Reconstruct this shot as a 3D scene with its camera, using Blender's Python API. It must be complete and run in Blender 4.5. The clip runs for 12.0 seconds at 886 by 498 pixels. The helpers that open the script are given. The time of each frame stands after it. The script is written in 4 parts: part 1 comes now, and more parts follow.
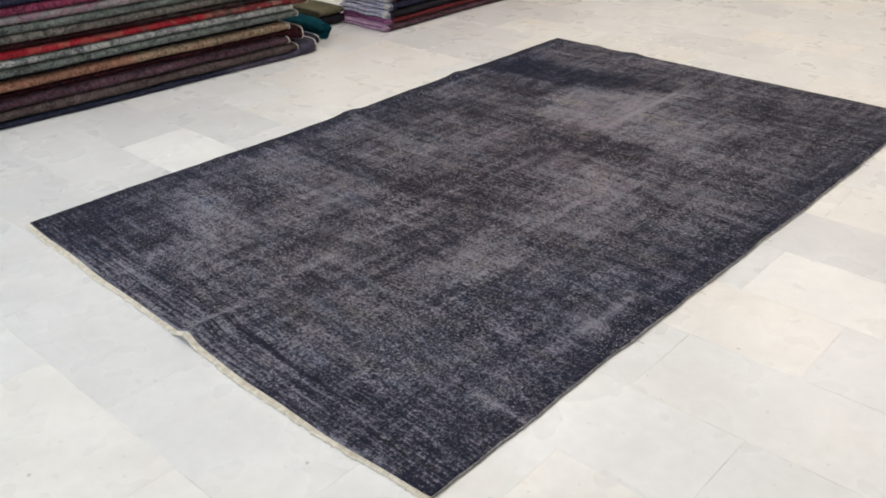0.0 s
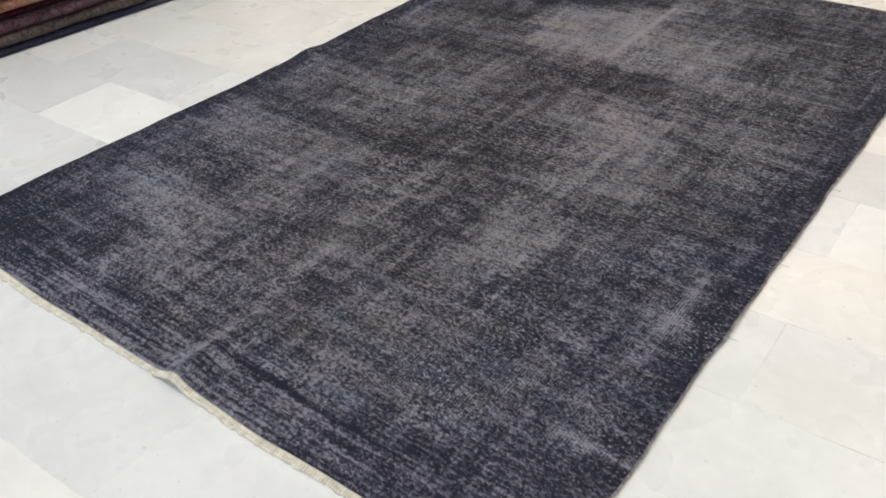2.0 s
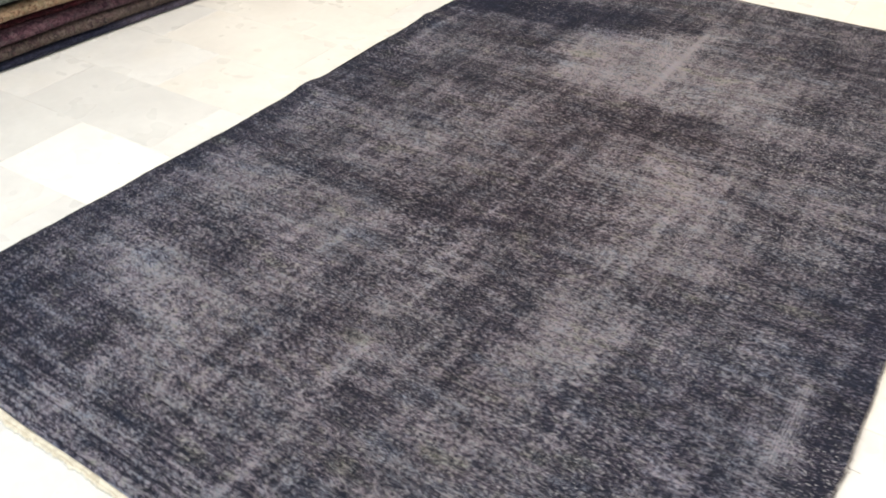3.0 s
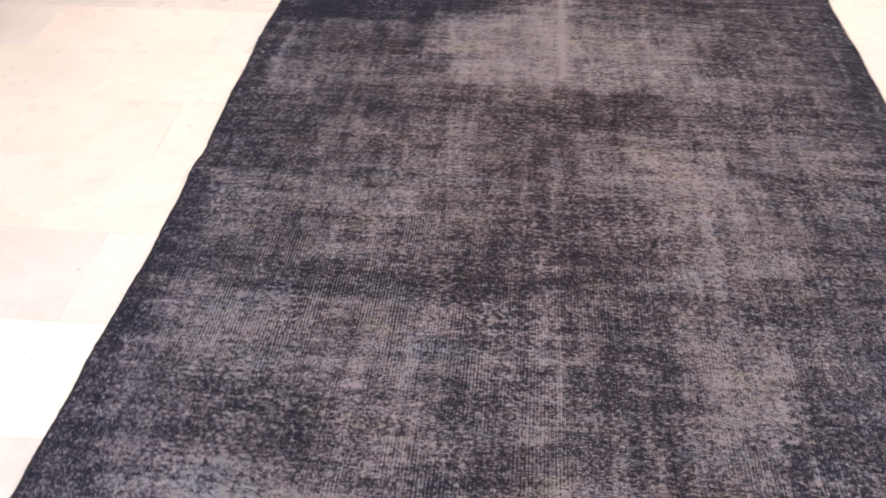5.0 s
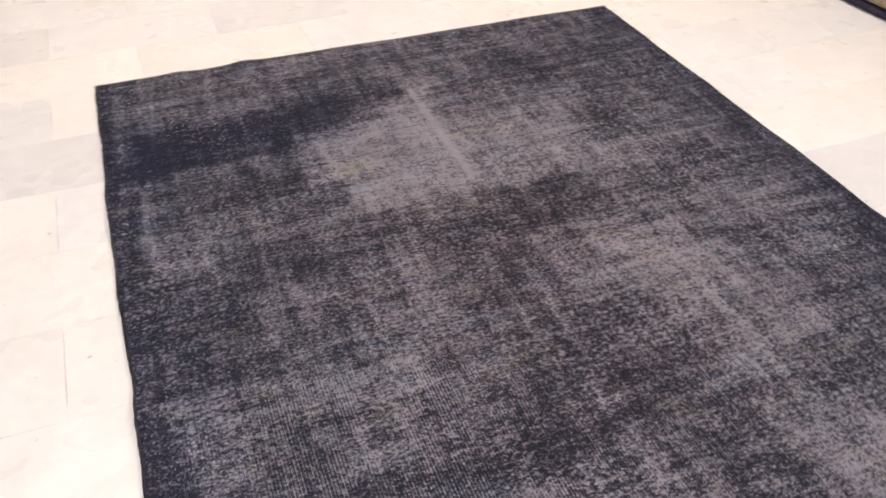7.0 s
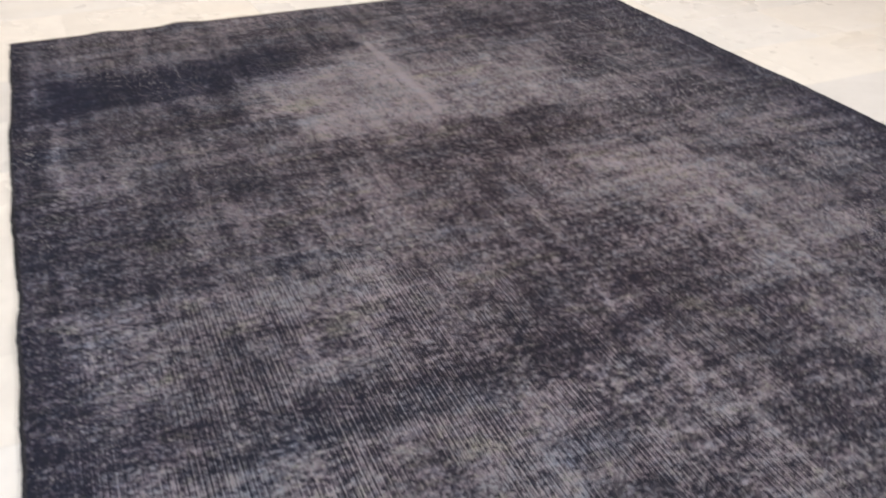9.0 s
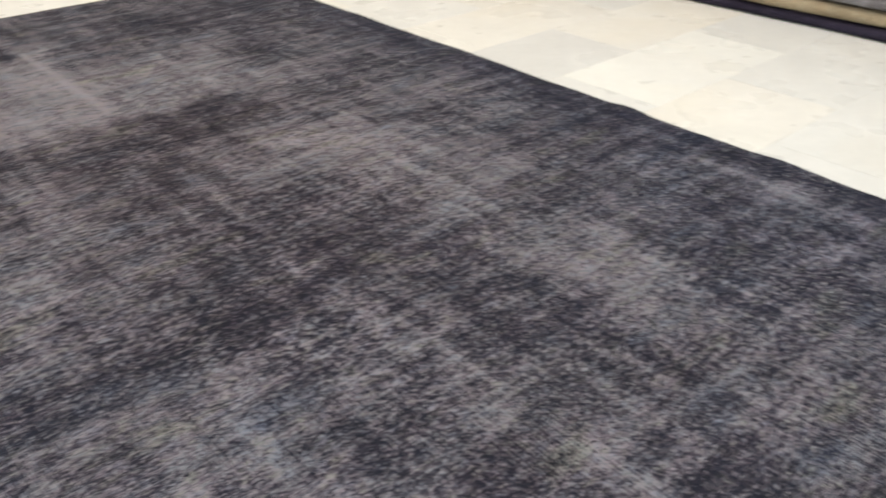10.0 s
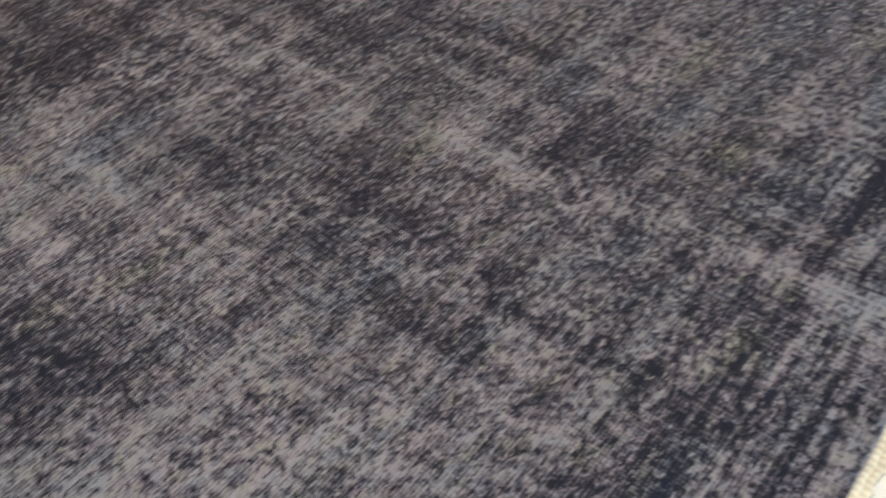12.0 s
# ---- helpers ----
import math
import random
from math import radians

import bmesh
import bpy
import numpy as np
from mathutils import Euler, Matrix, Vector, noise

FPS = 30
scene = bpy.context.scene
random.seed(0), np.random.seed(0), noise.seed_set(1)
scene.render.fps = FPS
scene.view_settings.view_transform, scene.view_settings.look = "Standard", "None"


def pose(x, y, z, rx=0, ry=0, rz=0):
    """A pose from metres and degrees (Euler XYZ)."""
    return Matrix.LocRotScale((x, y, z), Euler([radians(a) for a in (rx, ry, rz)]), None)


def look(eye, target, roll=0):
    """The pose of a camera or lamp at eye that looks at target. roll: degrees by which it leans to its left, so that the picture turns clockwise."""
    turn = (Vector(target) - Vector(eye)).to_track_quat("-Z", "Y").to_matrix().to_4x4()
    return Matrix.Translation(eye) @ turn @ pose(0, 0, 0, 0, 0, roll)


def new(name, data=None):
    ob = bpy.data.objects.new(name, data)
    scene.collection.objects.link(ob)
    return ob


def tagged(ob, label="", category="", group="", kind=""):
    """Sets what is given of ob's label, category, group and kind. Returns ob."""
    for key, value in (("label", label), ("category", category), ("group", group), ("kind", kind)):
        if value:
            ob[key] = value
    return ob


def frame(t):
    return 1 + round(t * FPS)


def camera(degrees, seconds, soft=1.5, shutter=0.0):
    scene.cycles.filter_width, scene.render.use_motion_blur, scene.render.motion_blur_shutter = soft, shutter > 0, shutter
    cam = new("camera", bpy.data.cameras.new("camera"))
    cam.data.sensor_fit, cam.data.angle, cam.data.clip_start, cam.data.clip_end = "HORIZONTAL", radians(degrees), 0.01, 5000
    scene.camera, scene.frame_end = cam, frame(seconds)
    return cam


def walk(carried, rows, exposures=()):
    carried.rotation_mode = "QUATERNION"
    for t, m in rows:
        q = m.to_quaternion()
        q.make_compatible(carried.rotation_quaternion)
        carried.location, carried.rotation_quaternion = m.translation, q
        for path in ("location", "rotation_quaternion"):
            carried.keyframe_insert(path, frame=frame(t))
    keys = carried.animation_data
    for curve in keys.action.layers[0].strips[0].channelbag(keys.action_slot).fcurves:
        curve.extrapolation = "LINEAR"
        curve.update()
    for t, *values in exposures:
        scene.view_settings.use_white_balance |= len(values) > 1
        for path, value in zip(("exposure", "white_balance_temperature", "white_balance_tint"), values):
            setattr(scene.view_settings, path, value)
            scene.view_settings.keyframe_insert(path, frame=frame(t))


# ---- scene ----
cam = camera(53.5, 12.0, soft=1.8, shutter=0.4)
PATH = [
    (0, (2.922, -0.965, 1.368), (1.705, 0.295, 0.403), -1.3),
    (0.5, (2.907, -0.833, 1.36), (1.678, 0.395, 0.369), 0.1),
    (1, (2.757, -0.807, 1.35), (1.576, 0.432, 0.316), 1.2),
    (1.5, (2.517, -0.841, 1.347), (1.442, 0.453, 0.266), -0.9),
    (2, (2.337, -0.765, 1.315), (1.345, 0.531, 0.159), -1.8),
    (2.5, (2.15, -0.591, 1.333), (1.159, 0.688, 0.158), -2.3),
    (3, (1.909, -0.543, 1.328), (1.014, 0.792, 0.138), 0.0),
    (3.2, (1.778, -0.546, 1.339), (0.926, 0.799, 0.128), -1.1),
    (4.8, (0.945, -0.384, 1.333), (0.675, 1.113, 0.035), 0.4),
    (5, (0.841, -0.385, 1.349), (0.706, 1.135, 0.056), 0.4),
    (5.5, (0.662, -0.318, 1.343), (0.688, 1.218, 0.063), 0.0),
    (6, (0.536, -0.126, 1.347), (0.665, 1.447, 0.118), -2.1),
    (6.5, (0.388, 0.005, 1.354), (0.725, 1.554, 0.135), 0.5),
    (7, (0.208, 0.074, 1.365), (0.735, 1.574, 0.152), -0.8),
    (7.2, (0.174, 0.094, 1.36), (0.768, 1.561, 0.137), -0.5),
    (8.8, (0.205, 0.144, 0.916), (0.824, 1.744, -0.112), -0.6),
    (9, (0.206, 0.139, 0.847), (0.865, 1.718, -0.189), -0.2),
    (9.5, (0.247, 0.098, 0.774), (1.087, 1.572, -0.285), -0.1),
    (10, (0.285, 0.052, 0.78), (1.432, 1.344, -0.23), 0.2),
    (10.5, (0.308, 0.0, 0.776), (1.664, 1.049, -0.253), -1.0),
    (11, (0.321, -0.027, 0.744), (1.708, 0.869, -0.386), -1.6),
    (11.5, (0.322, -0.031, 0.701), (1.615, 0.79, -0.585), -0.9),
    (12, (0.32, 0.002, 0.668), (1.39, 0.916, -0.752), -2.2),
]

EXPOSURES = [(0.0, 0.02, 6380, 10), (1.5, 0.04, 6420, 10), (2.1, 0.12, 6420, 9), (2.5, 0.56, 6760, 9), (3.0, 0.56, 6750, 8), (5.0, 0.52, 7050, 22), (6.0, 0.46, 6900, 21), (6.5, 0.43, 6800, 21), (7.2, 0.36, 6650, 16), (9.0, 0.32, 6600, 13),
             (9.5, 0.34, 7050, 8), (10.0, 0.35, 6650, 6), (10.5, 0.39, 6400, 8), (11.0, 0.35, 6420, 7), (11.5, 0.38, 6980, 9), (12.0, 0.32, 7150, 6)]
walk(cam, [(t, look(eye, target, roll)) for t, eye, target, roll in PATH], EXPOSURES)

# ---- light: unseen sources, assumed: daylight from the near end, warm and cool ceiling lamps ----
world = bpy.data.worlds.new("sky")
scene.world = world
world.use_nodes = True
wn = world.node_tree
wn.nodes["Background"].inputs["Strength"].default_value = 0.1
sky = wn.nodes.new("ShaderNodeTexSky")
sky.sky_type = "NISHITA"
sky.sun_disc = False
sky.sun_elevation = radians(40)
sky.sun_rotation = radians(200)
wn.links.new(sky.outputs["Color"], wn.nodes["Background"].inputs["Color"])


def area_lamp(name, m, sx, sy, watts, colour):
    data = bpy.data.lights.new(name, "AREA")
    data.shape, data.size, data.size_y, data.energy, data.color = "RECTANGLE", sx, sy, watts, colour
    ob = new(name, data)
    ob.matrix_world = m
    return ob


ROOM_X0, ROOM_X1, ROOM_Y0, ROOM_Y1, ROOM_H = -3.2, 5.2, -3.4, 6.8, 3.0
# added daylight panel, filling an assumed opening that stays out of view
area_lamp("unseen_daylight", pose(-0.6, ROOM_Y0 + 0.05, 1.45, 90, 0, 0), 4.4, 2.3, 92, (0.77, 0.895, 0.965))
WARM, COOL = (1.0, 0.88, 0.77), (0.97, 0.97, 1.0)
# added lamps, unseen; watts and colours fitted to the floor below each
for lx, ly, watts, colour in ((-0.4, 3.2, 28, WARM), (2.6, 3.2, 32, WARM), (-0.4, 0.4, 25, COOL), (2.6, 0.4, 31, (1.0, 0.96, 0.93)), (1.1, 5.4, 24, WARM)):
    area_lamp("unseen_ceiling_light", pose(lx, ly, ROOM_H - 0.02), 1.2, 1.2, watts, colour)


# ---- node helpers ----
class Nodes:
    """A node material in the making."""

    def __init__(self, name):
        self.mat = bpy.data.materials.new(name)
        self.mat.use_nodes = True
        self.tree = self.mat.node_tree
        self.bsdf = self.tree.nodes["Principled BSDF"]

    def put(self, socket, value):
        if hasattr(value, "is_output"):
            self.tree.links.new(value, socket)
        else:
            socket.default_value = value

    def add(self, kind, inputs=(), **props):
        n = self.tree.nodes.new(kind)
        if "data_type" in props:
            n.data_type = props["data_type"]
        if "blend_type" in props:
            n.blend_type = props["blend_type"]
        if "operation" in props:
            n.operation = props["operation"]
        if "use_clamp" in props:
            n.use_clamp = props["use_clamp"]
        if "clamp" in props:
            n.clamp = props["clamp"]
        if "feature" in props:
            n.feature = props["feature"]
        if "bands_direction" in props:
            n.bands_direction = props["bands_direction"]
        if "voronoi_dimensions" in props:
            n.voronoi_dimensions = props["voronoi_dimensions"]
        if "attribute_name" in props:
            n.attribute_name = props["attribute_name"]
        for key, value in dict(inputs).items():
            self.put(n.inputs[key], value)
        return n

    def maths(self, op, a, b=0.0, c=0.0, clamp=False):
        n = self.add("ShaderNodeMath", operation=op, use_clamp=clamp)
        for i, value in enumerate((a, b, c)):
            self.put(n.inputs[i], value)
        return n.outputs[0]

    def coord(self, scale=(1, 1, 1), kind="Object", shift=None):
        tc = self.add("ShaderNodeTexCoord")
        m = self.add("ShaderNodeMapping", {"Vector": tc.outputs[kind], "Scale": scale})
        if shift is not None:
            self.put(m.inputs["Location"], shift)
        return m.outputs[0]

    def noise(self, vector, scale, detail=4.0, rough=0.55, distortion=0.0):
        n = self.add("ShaderNodeTexNoise", {"Vector": vector, "Scale": scale, "Detail": detail, "Roughness": rough, "Distortion": distortion})
        return n.outputs[0]

    def ramp(self, fac, stops):
        n = self.add("ShaderNodeValToRGB", {"Fac": fac})
        el = n.color_ramp.elements
        while len(el) < len(stops):
            el.new(0.5)
        for e, (p, col) in zip(el, stops):
            e.position = p
            e.color = (*col, 1) if isinstance(col, tuple) else (col, col, col, 1)
        return n.outputs[0]

    def span(self, value, a, b, lo=0.0, hi=1.0):
        n = self.add("ShaderNodeMapRange", {"Value": value, "From Min": a, "From Max": b, "To Min": lo, "To Max": hi}, clamp=True)
        return n.outputs[0]

    def mix(self, fac, a, b, blend="MIX"):
        n = self.add("ShaderNodeMix", data_type="RGBA", blend_type=blend)
        self.put(n.inputs[0], fac)
        for i, value in ((6, a), (7, b)):
            self.put(n.inputs[i], (*value, 1) if isinstance(value, tuple) else value)
        return n.outputs[2]

    def bump(self, height, strength, distance):
        n = self.add("ShaderNodeBump", {"Height": height, "Strength": strength, "Distance": distance})
        self.tree.links.new(n.outputs[0], self.bsdf.inputs["Normal"])

    def done(self, colour, rough=0.6, **more):
        self.put(self.bsdf.inputs["Base Color"], (*colour, 1) if isinstance(colour, tuple) else colour)
        self.put(self.bsdf.inputs["Roughness"], rough)
        for key, value in more.items():
            self.put(self.bsdf.inputs[key.replace("_", " ")], value)
        return self.mat


def plaster(name, colour):
    g = Nodes(name)
    v = g.coord()
    n = g.noise(v, 3.0, 6)
    g.bump(g.noise(v, 90, 3), 0.15, 0.002)
    return g.done(g.mix(n, tuple(0.9 * c for c in colour), colour), 0.8)


def marble(name, base, vein, amount):
    """Polished white marble, clouded and faintly veined; each tile takes its own piece of the stone."""
    g = Nodes(name)
    info = g.add("ShaderNodeObjectInfo")
    place = g.add("ShaderNodeVectorMath", operation="SCALE")
    g.put(place.inputs[0], (37.0, 61.0, 13.0))
    g.put(place.inputs["Scale"], info.outputs["Random"])
    geo = g.add("ShaderNodeNewGeometry")
    add = g.add("ShaderNodeVectorMath", operation="ADD")
    g.put(add.inputs[0], geo.outputs["Position"])
    g.put(add.inputs[1], place.outputs[0])
    v = add.outputs[0]
    grey = tuple(0.86 * c for c in vein)
    col = g.mix(g.span(g.noise(v, 3.0, 3, 0.5), 0.30, 0.70), base, vein)
    # grey drifts, a warm stain here and there, fine clouding
    drift = g.noise(v, 5.0, 5, 0.62, 0.5)
    col = g.mix(g.span(drift, 0.40, 0.72, 0.0, 0.30 + 1.5 * amount), col, grey)
    col = g.mix(g.span(g.noise(v, 13.0, 4, 0.6, 0.3), 0.42, 0.74, 0.0, 0.24), col, grey)
    col = g.mix(g.span(g.noise(v, 2.3, 2, 0.5), 0.54, 0.76, 0.0, 0.45), col, tuple(c * k for c, k in zip(vein, (1.0, 0.95, 0.86))))
    ridge = g.maths("ABSOLUTE", g.maths("SUBTRACT", g.noise(v, 4.0, 4, 0.6, 0.6), 0.5))
    vein_line = g.maths("MULTIPLY", g.span(ridge, 0.05, 0.0), g.span(g.noise(v, 3.4, 2), 0.46, 0.70, 0.0, amount * 0.6))
    col = g.mix(vein_line, col, tuple(0.7 * c for c in grey))
    mottle = g.noise(v, 30, 4, 0.65)
    tone = g.maths("MULTIPLY", g.span(info.outputs["Random"], 0, 1, 0.965, 1.0), g.span(mottle, 0.2, 0.8, 0.955, 1.03))
    shade = g.add("ShaderNodeVectorMath", operation="SCALE")
    g.put(shade.inputs[0], col)
    g.put(shade.inputs["Scale"], tone)
    # pits and specks of dirt
    bent = g.add("ShaderNodeVectorMath", operation="MULTIPLY_ADD")
    g.put(bent.inputs[0], g.add("ShaderNodeTexNoise", {"Vector": v, "Scale": 70.0, "Detail": 2.0}).outputs["Color"])
    g.put(bent.inputs[1], (0.010, 0.010, 0.0))
    g.put(bent.inputs[2], v)
    dirt = shade.outputs[0]
    for scale, size, much in ((4.5, 0.028, 0.75), (13.0, 0.05, 0.40)):
        cell = g.add("ShaderNodeTexVoronoi", {"Vector": bent.outputs[0], "Scale": scale}, feature="F1", voronoi_dimensions="2D")
        chance = g.add("ShaderNodeSeparateXYZ", {"Vector": cell.outputs["Color"]}).outputs[0]
        spot = g.maths("MULTIPLY", g.span(cell.outputs["Distance"], size, 0.3 * size), g.span(chance, 0.50, 0.95, 0.0, much))
        dirt = g.mix(spot, dirt, (0.34, 0.32, 0.31))
    rough = g.maths("MULTIPLY_ADD", g.noise(v, 6, 2), 0.16, 0.21)
    return g.done(dirt, rough, Specular_IOR_Level=0.35)


MARBLES = [
    marble("marble_white", (0.805, 0.795, 0.775), (0.75, 0.74, 0.725), 0.10),
    marble("marble_cream", (0.835, 0.81, 0.768), (0.785, 0.757, 0.715), 0.12),
    marble("marble_grey", (0.735, 0.728, 0.712), (0.70, 0.692, 0.675), 0.12),
    marble("marble_cool", (0.755, 0.745, 0.735), (0.70, 0.69, 0.68), 0.15),
    marble("marble_pale", (0.875, 0.865, 0.83), (0.83, 0.815, 0.785), 0.06),
]
GROUT = Nodes("grout")
GROUT = GROUT.done(GROUT.ramp(GROUT.noise(GROUT.coord(), 5, 5, 0.65), [(0.38, (0.36, 0.33, 0.30)), (0.47, (0.66, 0.63, 0.58)), (0.56, (0.80, 0.78, 0.74))]), 0.75)
WALL = plaster("wall_paint", (0.78, 0.76, 0.72))
CEILING = plaster("ceiling_paint", (0.82, 0.81, 0.79))


# ---- mesh helpers ----
def mesh_object(name, bm, material, smooth=True):
    me = bpy.data.meshes.new(name)
    bm.normal_update()
    bm.to_mesh(me)
    bm.free()
    for m in material if isinstance(material, (list, tuple)) else (material,):
        me.materials.append(m)
    for p in me.polygons:
        p.use_smooth = smooth
    return new(name, me)


def part(name, bm, material, parent, label="", smooth=True):
    ob = mesh_object(name, bm, material, smooth)
    ob.parent = parent
    if label:
        ob["label"] = label
    return ob


def box(bm, x0, y0, z0, x1, y1, z1):
    v = [bm.verts.new((x, y, z)) for z in (z0, z1) for y in (y0, y1) for x in (x0, x1)]
    for f in ((0, 2, 3, 1), (4, 5, 7, 6), (0, 1, 5, 4), (2, 6, 7, 3), (0, 4, 6, 2), (1, 3, 7, 5)):
        bm.faces.new([v[i] for i in f])


def loft(bm, rings, closed=True, cap=True):
    """Skin rings of places, one after another."""
    vs = [[bm.verts.new(p) for p in ring] for ring in rings]
    n = len(vs[0])
    for a, b in zip(vs, vs[1:]):
        for i in range(n if closed else n - 1):
            j = (i + 1) % n
            bm.faces.new((a[i], a[j], b[j], b[i]))
    if cap and closed:
        bm.faces.new(vs[0][::-1])
        bm.faces.new(vs[-1])
    return vs


def tube(bm, path, radius, sides=6):
    path = [Vector(p) for p in path]
    rings = []
    for i, p in enumerate(path):
        d = (path[min(i + 1, len(path) - 1)] - path[max(i - 1, 0)]).normalized()
        u = d.cross(Vector((0, 0, 1)))
        u = (u if u.length > 0.1 else d.cross(Vector((1, 0, 0)))).normalized()
        w = d.cross(u)
        rings.append([p + radius * (math.cos(a) * u + math.sin(a) * w) for a in (2 * math.pi * k / sides for k in range(sides))])
    loft(bm, rings)


# ---- the room that closes the place ----
bm = bmesh.new()
box(bm, ROOM_X0 - 0.2, ROOM_Y0, 0, ROOM_X0, ROOM_Y1, ROOM_H)
tagged(mesh_object("wall_west", bm, WALL, False), "plain off-white plastered shop wall", "wall", kind="structure")
bm = bmesh.new()
box(bm, ROOM_X1, ROOM_Y0, 0, ROOM_X1 + 0.2, ROOM_Y1, ROOM_H)
tagged(mesh_object("wall_east", bm, WALL, False), "plain off-white plastered shop wall", "wall", kind="structure")
bm = bmesh.new()
box(bm, ROOM_X0 - 0.2, ROOM_Y1, 0, ROOM_X1 + 0.2, ROOM_Y1 + 0.2, ROOM_H)
tagged(mesh_object("wall_north", bm, WALL, False), "plain off-white plastered shop wall", "wall", kind="structure")
bm = bmesh.new()
# the opening is assumed, to hold the daylight panel
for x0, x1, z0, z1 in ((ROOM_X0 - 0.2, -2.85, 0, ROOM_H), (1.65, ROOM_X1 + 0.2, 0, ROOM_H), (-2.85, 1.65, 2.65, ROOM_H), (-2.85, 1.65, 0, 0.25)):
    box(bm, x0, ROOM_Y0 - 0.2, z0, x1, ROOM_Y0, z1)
tagged(mesh_object("wall_south", bm, WALL, False), "off-white shop wall with an unseen opening assumed for daylight", "wall", kind="structure")
bm = bmesh.new()
box(bm, ROOM_X0 - 0.2, ROOM_Y0 - 0.2, ROOM_H, ROOM_X1 + 0.2, ROOM_Y1 + 0.2, ROOM_H + 0.15)
tagged(mesh_object("ceiling", bm, CEILING, False), "plain white painted ceiling", "ceiling", kind="structure")

# ---- textiles ----
def rug_cloth(name, colours, size=0.03, gain=0.75, second=None, split=0.0, contrast=1.0):
    """Worn pile with a faded pattern of blots in the given colours (the first ones most); past y = split the second set, where there is one."""
    g = Nodes(name)
    info = g.add("ShaderNodeObjectInfo")
    place = g.add("ShaderNodeVectorMath", operation="SCALE")
    g.put(place.inputs[0], (5.0, 17.0, 3.0))
    g.put(place.inputs["Scale"], info.outputs["Random"])
    tc = g.add("ShaderNodeTexCoord")
    add = g.add("ShaderNodeVectorMath", operation="ADD")
    g.put(add.inputs[0], tc.outputs["Object"])
    g.put(add.inputs[1], place.outputs[0])
    v = add.outputs[0]
    bent = g.add("ShaderNodeTexNoise", {"Vector": v, "Scale": 1.2 / size, "Detail": 3.0}).outputs["Color"]
    warp = g.add("ShaderNodeVectorMath", operation="MULTIPLY_ADD")
    g.put(warp.inputs[0], bent)
    g.put(warp.inputs[1], (size * 1.1, size * 1.1, size * 1.1))
    g.put(warp.inputs[2], v)

    def blots(cols, scale):
        cell = g.add("ShaderNodeTexVoronoi", {"Vector": warp.outputs[0], "Scale": scale}, feature="F1")
        pick = g.add("ShaderNodeSeparateXYZ", {"Vector": cell.outputs["Color"]}).outputs[0]
        n = len(cols)
        flat = g.ramp(pick, [((i + 0.5) / n, c) for i, c in enumerate(cols)])
        heart = g.span(cell.outputs["Distance"], 0.28, 0.12)
        other = g.add("ShaderNodeSeparateXYZ", {"Vector": cell.outputs["Color"]}).outputs[1]
        return g.mix(g.maths("MULTIPLY", heart, g.span(other, 0.45, 0.6)), flat, cols[-1])

    col = blots(colours, 1.7 / size)
    if second:
        side = g.maths("ADD", g.add("ShaderNodeSeparateXYZ", {"Vector": tc.outputs["Object"]}).outputs[1], g.maths("MULTIPLY", g.noise(v, 6, 2), 0.12))
        col = g.mix(g.span(side, split, split + 0.05), col, blots(second, 2.2 / size))
    ground = g.span(g.noise(v, 9.0, 4, 0.65), 0.40, 0.62, 0.0, 0.75 - 0.35 * min(1.0, contrast))
    col = g.mix(ground, col, colours[0])
    stroke = g.span(g.noise(v, 75, 3, 0.6, 1.2), 0.53, 0.66, 0.0, 0.5 * contrast)
    col = g.mix(stroke, col, tuple(0.3 * c for c in colours[-1]))
    # thin tendrils, dark and pale
    for scale, shade, much in ((38.0, tuple(0.25 * c for c in colours[-1]), 0.6), (29.0, tuple(min(0.6, 1.6 * c + 0.03) for c in colours[1]), 0.5)):
        ridge = g.maths("ABSOLUTE", g.maths("SUBTRACT", g.noise(v, scale, 2, 0.5, 1.6), 0.5))
        col = g.mix(g.span(ridge, 0.035, 0.012, 0.0, much * contrast), col, shade)
    fine = g.noise(v, 280, 2)
    out = g.add("ShaderNodeVectorMath", operation="SCALE")
    g.put(out.inputs[0], col)
    g.put(out.inputs["Scale"], g.maths("MULTIPLY", g.span(g.noise(v, 4.0, 3, 0.6), 0.3, 0.7, 0.7 * gain, 1.25 * gain), g.span(fine, 0.3, 0.7, 0.75, 1.15)))
    g.bump(g.maths("ADD", fine, g.noise(v, 46, 3)), 0.8, 0.004)
    return g.done(out.outputs[0], 0.95, Specular_IOR_Level=0.08)


